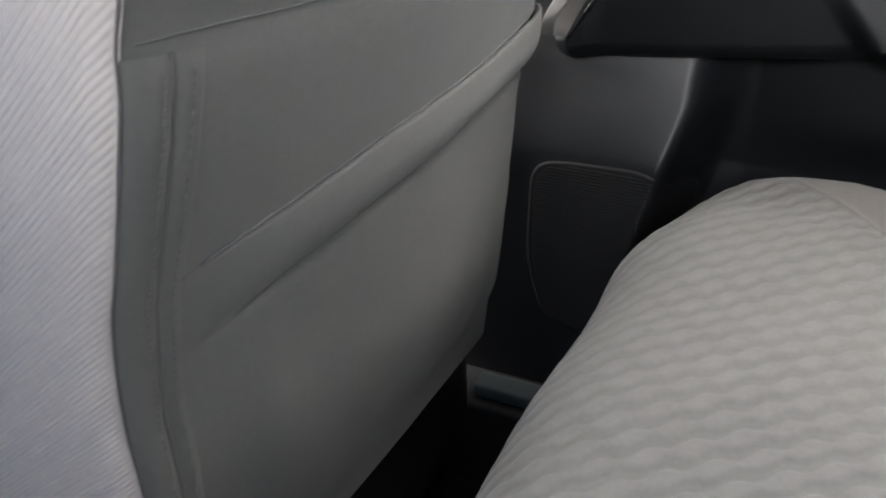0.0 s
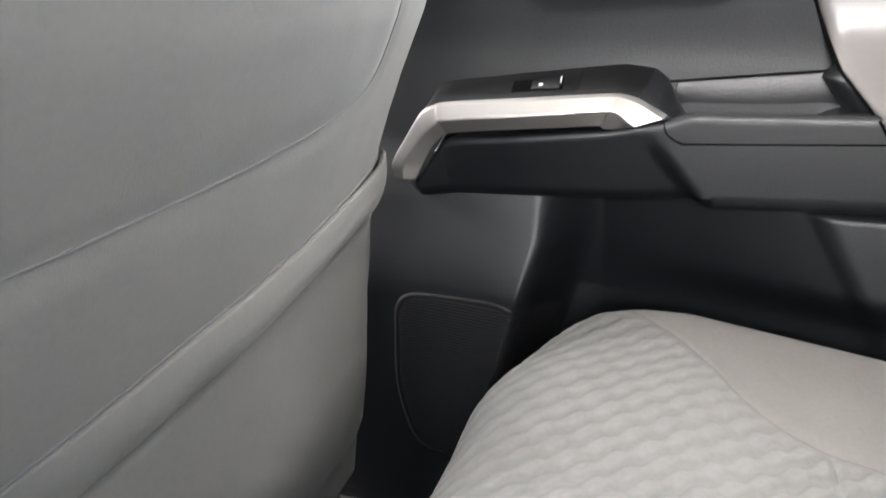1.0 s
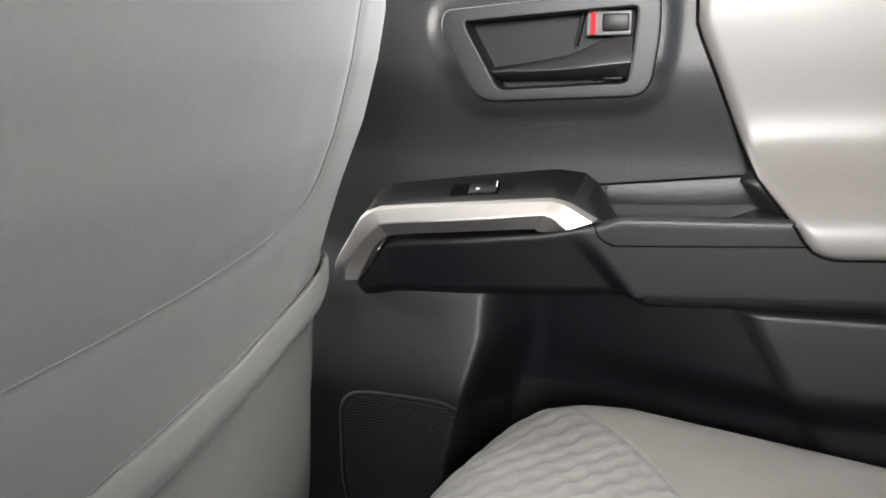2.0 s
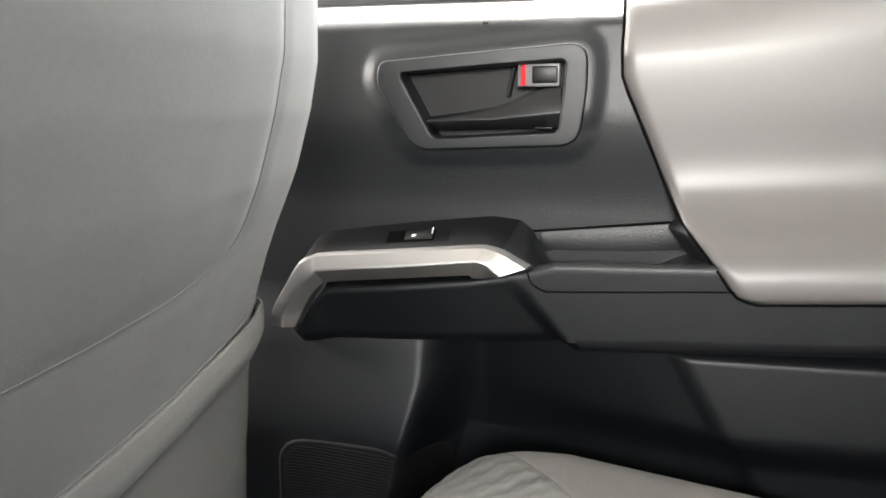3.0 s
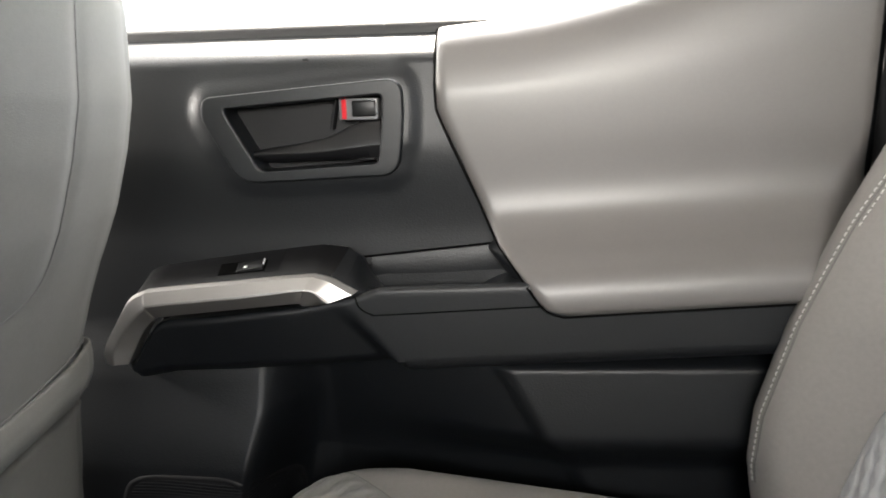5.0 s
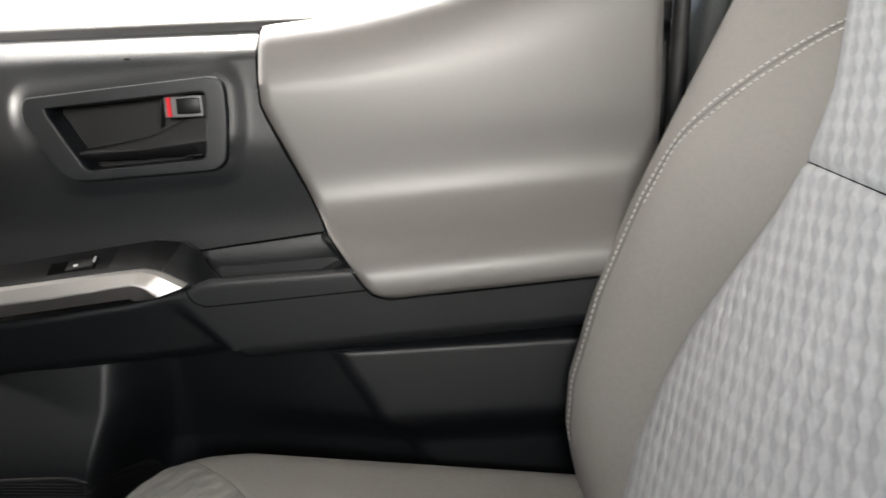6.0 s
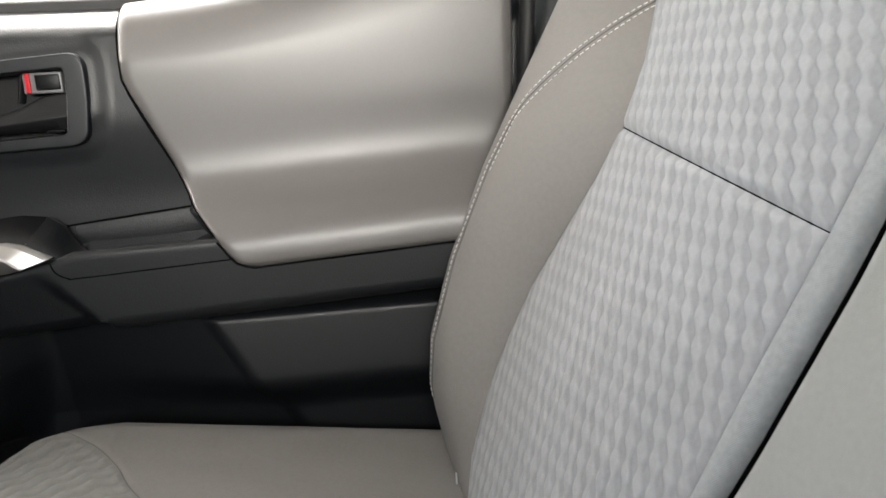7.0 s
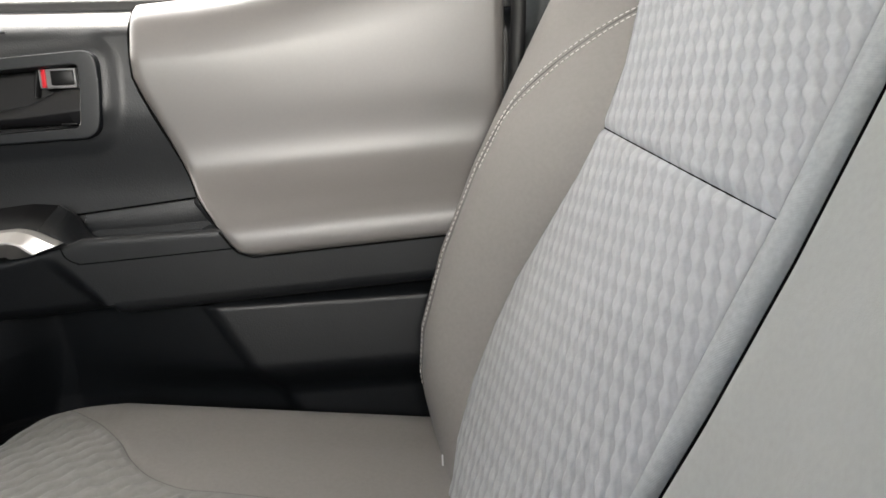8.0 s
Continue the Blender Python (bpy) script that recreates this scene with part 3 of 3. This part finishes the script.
SOFT_Z = list(np.linspace(0.262, 1.12, 210))
SOFT_Y = list(np.linspace(0.0, 1.0, 100))


def back_row(z):
    y0 = inner_edge(z) + 0.008
    ys = [y0 + u * (OUTER - y0) for u in SOFT_Y] + [OUTER + R_OUT * math.sin(a) for a in np.linspace(0.1, math.pi / 2, 14)]
    row = [(seat_x(y, z), y, z) for y in ys]
    return row + [(-0.30, OUTER + R_OUT + 0.002, z)]


rows = [back_row(z) for z in SOFT_Z]
front_part("backrest", sheet(rows), FRONT)
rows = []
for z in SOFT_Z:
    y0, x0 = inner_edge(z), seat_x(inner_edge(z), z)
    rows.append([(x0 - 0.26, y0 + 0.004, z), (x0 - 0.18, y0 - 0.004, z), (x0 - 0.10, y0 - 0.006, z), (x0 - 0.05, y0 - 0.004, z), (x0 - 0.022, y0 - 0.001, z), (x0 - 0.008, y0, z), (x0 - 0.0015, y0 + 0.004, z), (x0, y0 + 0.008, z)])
front_part("side_bolster", sheet(rows), TWILL_LIT, label="twill side of the backrest with window light put into its colour")


# the front face of the backrest and its top, out of sight behind the seat
rows = []
for z in SOFT_Z[::6]:
    y0, x0 = inner_edge(z), seat_x(inner_edge(z), z)
    span = np.linspace(0, 1, 24)
    rows.append([(x0 - 0.26 + u * (-0.30 - x0 + 0.26) - 0.02 * math.sin(math.pi * u), y0 + 0.004 + u * (OUTER + R_OUT - 0.002 - y0), z) for u in span])
front_part("front_face", sheet(rows), FRONT)
back = back_row(1.12)
rows = [[tuple(np.array(p) * (1 - k) + np.array((p[0] - 0.24, p[1], p[2])) * k + np.array((0, 0, 0.03 * math.sin(math.pi * k)))) for p in back[:-1]] for k in np.linspace(0, 1, 12)]
front_part("top_roll", sheet(rows), FRONT)


def on_back(y, z, off=0.0):
    return (seat_x(y, z) + off, y, z)


# map pocket: a loose panel, its top edge rising towards the door
def pocket_top(y):
    return interp(y, [0.10, 0.16, 0.20, 0.25, 0.30, 0.36, 0.42, 0.48, 0.53, 0.592], [0.553, 0.573, 0.584, 0.596, 0.603, 0.609, 0.615, 0.620, 0.625, 0.622])


def pocket_hem(y):
    return interp(y, [0.10, 0.14, 0.18, 0.25, 0.30, 0.36, 0.42, 0.48, 0.54, 0.592], [0.508, 0.518, 0.534, 0.552, 0.561, 0.569, 0.574, 0.576, 0.572, 0.568])


def pocket_low(y):
    return interp(y, [0.10, 0.264, 0.343, 0.455, 0.592], [0.282, 0.294, 0.303, 0.318, 0.336])


POCKET_LEFT = 0.119


def pocket_point(y, u, lift=0.0):
    """u: 0 at the bottom, 0.85 at the hem's crease, 1 at the top edge."""
    z = (pocket_low(y) + u / 0.85 * (pocket_hem(y) - pocket_low(y))) if u < 0.85 else (pocket_hem(y) + (u - 0.85) / 0.15 * (pocket_top(y) - pocket_hem(y)))
    side = smooth_step(POCKET_LEFT, POCKET_LEFT + 0.06, y)
    puff = 0.0004 + 0.0011 * side + side * 0.006 * math.sin(math.pi * min(1, u * 1.05)) ** 0.7
    puff += side * 0.0022 * math.sin(math.pi * u) * noise.noise((y * 9, u * 2.2, 3.1)) * 2
    roll = side * 0.0090 * math.sin(math.pi * min(1, max(0, (u - 0.85) / 0.17)))
    crease = -0.0055 * side * math.exp(-((u - 0.85) / 0.014) ** 2)
    return (seat_x(y, z) + puff + roll + crease + lift + 0.004 * smooth_step(0.40, 0.56, y), y, z)


ys = list(np.linspace(POCKET_LEFT, OUTER, 70)) + [OUTER + R_OUT * math.sin(a) for a in np.linspace(0.12, math.pi / 2, 12)]
us = list(np.linspace(0, 0.80, 40)) + list(np.linspace(0.81, 1.0, 36))
rows = [[(p[0] - 0.004, p[1], p[2] - 0.012) for p in (pocket_point(y, 0) for y in ys)]]
rows += [[pocket_point(y, u) for y in ys] for u in us]
rows.append([(p[0] - 0.003, p[1], p[2] + 0.0005) for p in rows[-1]])
rows.append([(p[0] - 0.004, p[1], p[2] - 0.010) for p in rows[-1]])
pocket = front_part("map_pocket", sheet(rows), FRONT, label="sagging cloth map pocket")
# grey cord over the pocket's top edge draws the opening's shadow line
front_part("pocket_shadow_line", tube([on_back(y, pocket_top(y) + 0.0012, 0.0006) for y in ys[2:76]], 0.0010), SEAMGREY, pocket, "grey cord drawn for the shadow line along the pocket opening")

# seam across the back, and the stitched strip down its inner edge
front_part("back_seam", tube([on_back(p[0], p[1], 0.0001) for p in SEAM_LINE[3:]], 0.0006), SEAMGREY, label="thin seam across the backrest")
rows = []
for z in np.linspace(0.265, 0.668, 90):
    e = inner_edge(z)
    w = 0.0002 * math.sin(z * 260) + 0.0003 * math.sin(z * 61)
    rows.append([on_back(e + d, z, off + w * (off > 0.001)) for d, off in ((0.007, 0.0), (0.0085, 0.0016), (0.015, 0.0022), (0.0225, 0.0017), (0.0240, -0.0004), (0.0262, 0.0013), (0.034, 0.0014), (0.0365, 0.0))])
front_part("zip_flap", sheet(rows), FRONT, label="stitched flap down the backrest edge")
front_part("flap_seam", tube([on_back(inner_edge(z) + 0.0242, z, 0.0002) for z in np.linspace(0.265, 0.668, 70)], 0.0012), SEAMGREY)
front_part("edge_seam", tube([on_back(inner_edge(z) + 0.0065, z, -0.0002) for z in np.linspace(0.265, 1.05, 100)], 0.0008), SEAMGREY)


def stitches(points, length, gap, radius, normal):
    """Short rounded stitches along a line of points."""
    bm = bmesh.new()
    pts = np.array(points, float)
    run = np.r_[0, np.cumsum(np.linalg.norm(np.diff(pts, axis=0), axis=1))]
    s = 0.0
    while s + length < run[-1]:
        a, c, b = (np.array([np.interp(q, run, pts[:, k]) for k in range(3)]) for q in (s, s + length / 2, s + length))
        tube([a, c + np.array(normal) * radius * 0.8, b], radius, 5, bm)
        s += length + gap
    return bm


for d in (0.0195, 0.0310):
    pts = [on_back(inner_edge(z) + d, z, 0.0025 if d < 0.02 else 0.0018) for z in np.linspace(0.27, 0.664, 140)]
    front_part("stitching", stitches(pts, 0.0028, 0.0016, 0.0004, (1, 0, 0)), FRONT)

bm = block((-0.60, 0.10, 0.10), (-0.185, 0.57, 0.318), 0.03, 3)
front_part("seat_base", bm, DARKER, label="black plastic seat base")

# ---------------------------------------------------------------- rear seat: cushion and back
rear_seat = thing("rear_seat", (0.35, 0.4, 0.05), label="grey cloth rear seat with embossed inserts", category="car seat")
rear_inverse = Matrix.Translation((-0.35, -0.4, -0.05))


def rear_part(name, bm, mat, parent=None, label=""):
    ob = part(name, bm, mat, parent or rear_seat, label)
    if not parent:
        ob.matrix_parent_inverse = rear_inverse
    return ob


SEAM_CURVE = spline([(0.040, 0.665), (0.080, 0.622), (0.106, 0.600), (0.132, 0.579), (0.158, 0.557), (0.184, 0.527), (0.204, 0.493), (0.223, 0.470), (0.243, 0.4565), (0.266, 0.448), (0.300, 0.445), (0.40, 0.432), (0.54, 0.415)], 160)
SX, SY = [p[0] for p in SEAM_CURVE], [p[1] for p in SEAM_CURVE]


def seam_y(x):
    return interp(x, SX, SY)


def cushion_z(x, y):
    z = 0.470 - 0.145 * max(0.0, x - 0.17) - 0.006 * smooth_step(0.16, 0.03, x) + 0.010 * smooth_step(0.53, 0.60, y)
    z -= 0.012 * smooth_step(0.50, 0.36, y)
    s = y - 0.585
    if s > 0:
        z -= 0.085 * (1 - math.sqrt(max(0.0, 1 - min(1.0, s / 0.070) ** 2)))
    return z


def emboss(u, v, pu, pv, stagger):
    """Rows of flat-topped beads: ridges across u that swell and narrow along v, 0 to 1."""
    k = u / pu + 0.04 * noise.noise((u * 40, v * 40, 0.4))
    n = math.floor(k + 0.5)
    beat = math.cos(2 * math.pi * v / pv + math.pi * n * stagger)
    half = 0.27 + 0.11 * beat
    return (1 - smooth_step(half - 0.09, half + 0.09, abs(k - n))) * (0.86 + 0.14 * beat) * (0.92 + 0.16 * noise.noise((n * 3.7, v / pv, 2.0)))


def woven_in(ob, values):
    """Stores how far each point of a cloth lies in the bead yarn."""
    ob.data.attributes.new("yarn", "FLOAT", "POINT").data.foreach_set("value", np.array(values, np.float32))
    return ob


def corner_front(y):
    """The cushion's front edge, rounded off towards the door."""
    return -0.014 - 0.014 * smooth_step(0.45, 0.25, y) + 0.11 * smooth_step(0.45, 0.72, y) ** 1.3


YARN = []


def cushion_point(u, y, relief):
    x0 = corner_front(y)
    if u < 0.25:                         # quarter round over the front edge
        a = u / 0.25 * math.pi / 2
        x, drop = x0 + 0.085 * (1 - math.cos(a)), 0.075 * (1 - math.sin(a))
        run = x0 + 0.085 - 0.080 * (math.pi / 2 - a)
    else:
        x, drop = x0 + 0.085 + (u - 0.25) / 0.75 * (0.54 - x0 - 0.085), 0.0
        run = x
    z = cushion_z(x, y) - drop
    if relief:
        edge = min(1.0, max(0.0, (seam_y(x) - y) / 0.010))
        cross = min(1.0, abs(x - 0.266) / 0.005)
        bead = emboss(y - 0.72 * run, run, 0.0205, 0.0215, 1)
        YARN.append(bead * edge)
        z += edge * (0.0024 * bead * cross - 0.0025 * (1 - cross))
    return (x, y, z)


US = list(np.linspace(0.0, 0.25, 60)) + list(np.linspace(0.253, 1.0, 250))
rows, outer_rows = [], []
for u in US:
    y = 0.655
    for _ in range(6):
        y = min(0.655, seam_y(cushion_point(u, y, False)[0]))
    w = np.linspace(0, 1, 330)
    rows.append([cushion_point(u, 0.06 + s * (y - 0.06), True) for s in w])
    outer_rows.append([cushion_point(u, y + s * (0.655 - y), False) for s in np.linspace(0, 1, 60)])
skirt = [[(p[0] + d, p[1], p[2] - h) for p in rows[0]] for d, h in ((0.02, 0.20), (-0.001, 0.12), (-0.009, 0.06), (-0.004, 0.02))]
woven_in(rear_part("cushion_insert", sheet(skirt + rows), CUSHION, label="embossed cushion insert with its warmer, dimmer light put into the grey"), [0.5] * (4 * len(rows[0])) + YARN)
outer_rows = [r for r in outer_rows if r[-1][1] - r[0][1] > 0.002]
edge_rows = []
for r in outer_rows:
    r = [(p[0], p[1], p[2] - 0.003 * math.exp(-(k / 2.0) ** 2)) for k, p in enumerate(r)]
    edge_rows.append(r + [(p[0], p[1] + 0.002, p[2] - h) for p, h in ((r[-1], 0.03), (r[-1], 0.2))])
rear_part("cushion_bolster", sheet(edge_rows), SEAT, label="smooth grey cloth cushion edge")
line = [(r[0][0], r[0][1] + 0.0006, r[0][2] + 0.0022) for r in edge_rows]
rear_part("cushion_seam", tube(line, 0.0009), SEAMGREY, label="fine seam round the cushion insert")
u0 = next(u for u in US if cushion_point(u, 0.3, False)[0] > 0.266)
rear_part("cross_seam", tube([(0.266, y, cushion_point(u0, y, False)[2] - 0.002) for y in np.linspace(0.07, 0.445, 40)], 0.0009), SEAMGREY)


# seat back: insert in one plane, a bolster towards the door
def back_x(y, z):
    x = 0.667 - 0.0957 * (y - 0.482) + 0.461 * (z - 0.763)
    return x


def insert_edge(z):
    return interp(z, [0.40, 0.426, 0.455, 0.506, 0.56, 0.61, 0.66, 0.723, 0.763, 0.82, 0.88, 1.05], [0.46, 0.468, 0.497, 0.520, 0.526, 0.522, 0.506, 0.486, 0.481, 0.491, 0.523, 0.60])


def cross_z(y):
    return 0.763 - 0.158 * (0.482 - y)


BAND_Y = 0.208


def band_left(z):
    return interp(z, [0.40, 0.547, 0.579, 0.632, 0.72, 0.80, 1.0], [0.222, 0.2151, 0.2135, 0.2120, 0.2068, 0.2056, 0.203])


def band_right(z):
    return interp(z, [0.40, 0.559, 0.61, 0.703, 0.80, 1.0], [0.216, 0.1965, 0.1893, 0.1818, 0.1795, 0.177])


NORMAL = np.array([-0.905, -0.0866, 0.417])


def insert_rows(z_of):
    """The insert's points, and the weave at each."""
    rows, weave = [], []
    for v in np.linspace(0, 1, 330):
        row = []
        for u in np.linspace(0, 1, 240):
            y = BAND_Y + u * (0.50 - BAND_Y)
            z = z_of(y, v)
            e, b = insert_edge(z), band_left(z)
            y = b + u * (e - b)
            z = z_of(y, v)
            rim = min(1.0, abs(z - cross_z(y)) / 0.008)
            side = min(1.0, (e - y) / 0.012, (y - b) / 0.008)
            swell = 0.006 * math.sin(math.pi * u) ** 0.5
            bead = emboss(y - 0.565 * z, z, 0.0146, 0.0168, 0)
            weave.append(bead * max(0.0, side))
            h = 0.0017 * bead * max(0.12, rim) * max(0.05, side) - 0.0035 * (1 - max(0.0, rim)) ** 2 + swell
            row.append(tuple(np.array((back_x(y, z), y, z)) + h * NORMAL))
        rows.append(row)
    return rows, weave


for name, label, z_of in (("lower_back_insert", "embossed lower back insert with its bluish light put into the grey", lambda y, v: 0.40 + v * (cross_z(y) - 0.40)),
                          ("upper_back_insert", "embossed upper back insert with its bluish light put into the grey", lambda y, v: cross_z(y) + v * (1.0 - cross_z(y)))):
    rows, weave = insert_rows(z_of)
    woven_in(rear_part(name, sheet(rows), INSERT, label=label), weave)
rear_part("back_cross_seam", tube([tuple(np.array((back_x(y, cross_z(y)), y, cross_z(y))) + (-0.004 + 0.006 * math.sin(math.pi * (y - BAND_Y) / 0.274) ** 0.5 if y < 0.482 else -0.004) * NORMAL) for y in np.linspace(BAND_Y, 0.481, 60)], 0.0013), LINE)

# bolster: out from the insert's edge to a crest, then round to the side
CREST_Z = [0.36, 0.42, 0.46, 0.495, 0.545, 0.63, 0.725, 0.80, 0.89, 1.05]
CREST_X = [0.536, 0.508, 0.500, 0.495, 0.499, 0.524, 0.564, 0.602, 0.649, 0.735]
CREST_Y = 0.592


def bolster_row(z):
    e, cx = insert_edge(z), interp(z, CREST_Z, CREST_X)
    ex = back_x(e, z) + 0.0015
    row = []
    for k in range(26):
        s = k / 25
        y = e - 0.001 + s * (CREST_Y - e + 0.001)
        curve = math.sin(s * math.pi / 2) ** 0.85
        row.append((ex + (cx - ex) * curve, y, z))
    for k in range(1, 13):
        a = k / 12 * math.pi / 2
        row.append((cx + 0.05 * (1 - math.cos(a)), CREST_Y + 0.036 * math.sin(a), z))
    row.append((cx + 0.20, CREST_Y + 0.034, z))
    return row


zs = np.linspace(0.36, 1.05, 110)
rear_part("back_bolster", sheet([bolster_row(z) for z in zs]), SEAT, label="smooth taupe cloth bolster of the seat back")


def bolster_point(y, z, lift=0.0008):
    row = bolster_row(z)[:26]
    return (float(np.interp(y, [p[1] for p in row], [p[0] for p in row])) - lift, y, z)


# double line of pale stitches up the bolster, turning in to the insert
main_line = [(0.583, 0.48), (0.583, 0.56), (0.582, 0.64), (0.580, 0.70), (0.576, 0.75), (0.568, 0.785), (0.556, 0.806), (0.539, 0.831), (0.522, 0.865), (0.510, 0.905)]
for shift in (0.0, 1.0):
    pts = []
    for y, z in spline(main_line, 160):
        k = smooth_step(0.74, 0.80, z)
        if shift and z < 0.72:           # the inner line starts where the seam turns
            continue
        pts.append(bolster_point(min(0.589, y - 0.0075 * shift * (1 - k) - 0.001 * shift), z - 0.0150 * shift * k))
    rear_part("stitching", stitches(pts, 0.0040, 0.0022, 0.00055, (-1, 0, 0)), THREAD, label="pale double stitching")
pts = [bolster_point(min(0.588, y - 0.0035 * (1 - smooth_step(0.74, 0.80, z))), z - 0.0070 * smooth_step(0.74, 0.80, z), 0.0) for y, z in spline(main_line, 90)]
rear_part("bolster_seam", tube(pts, 0.0009), SEAMGREY)

# ribbed band down the inner edge
rows = []
for z in np.linspace(0.40, 1.0, 400):
    b, w = band_left(z), band_left(z) - band_right(z)
    x = back_x(b, z)
    rows.append([(x + 0.002, b + 0.003, z), (x - 0.003, b - 0.001, z), (x - 0.002, b - 0.35 * w, z), (x + 0.004, b - 0.75 * w, z), (x + 0.014, b - 0.97 * w, z), (x + 0.03, b - w, z)])
rear_part("edge_band", sheet(rows), BAND, label="ribbed grey band on the seat edge")
# small tag where back and cushion meet
bm = block((0.506, 0.4965, 0.424), (0.5075, 0.4985, 0.436), 0.0004)
rear_part("care_tag", bm, WHITE, label="small white sewn-in tag")

# ---------------------------------------------------------------- neighbouring middle seat
middle = thing("middle_seat", (0.55, -0.2, 0.05), label="smooth grey cloth middle rear seat beside the gap", category="car seat")
mid_inverse = Matrix.Translation((-0.55, 0.2, -0.05))


def mid_part(name, bm, mat, label=""):
    ob = part(name, bm, mat, middle, label)
    ob.matrix_parent_inverse = mid_inverse
    return ob


rows = []
for z in np.linspace(0.38, 1.0, 60):
    g = band_right(z) - 0.005
    row = [(back_x(0.17, z) + 0.05, g, z)]
    for k in range(9):
        a = k / 8 * math.pi / 2
        row.append((back_x(0.17, z) + 0.006 - 0.016 * math.sin(a), g - 0.012 * (1 - math.cos(a)), z))
    for y in np.linspace(g - 0.0145, -0.80, 90):
        row.append((back_x(0.17, z) - 0.010 - 0.03 * smooth_step(0.16, 0.02, y) + 0.0015 * noise.noise((y * 12, z * 12, 0)), y, z))
    rows.append(row)
mid_part("backrest", sheet(rows), MIDDLE)
# black cord along the seat edge, added for the shade in the gap
mid_part("gap_shade", tube([(back_x(0.17, z) - 0.002, band_right(z) - 0.003, z) for z in np.linspace(0.38, 1.0, 30)], 0.0013, 8), LINE, "black cord standing for the shade in the gap between the seat backs")
rows = [[cushion_point(u, y, False) for y in np.linspace(-0.80, 0.058, 60)] for u in np.linspace(0, 1, 60)]
skirt = [[(p[0] + d, p[1], p[2] - h) for p in rows[0]] for d, h in ((0.05, 0.20), (0.012, 0.06))]
mid_part("cushion", sheet(skirt + rows), MIDDLE)
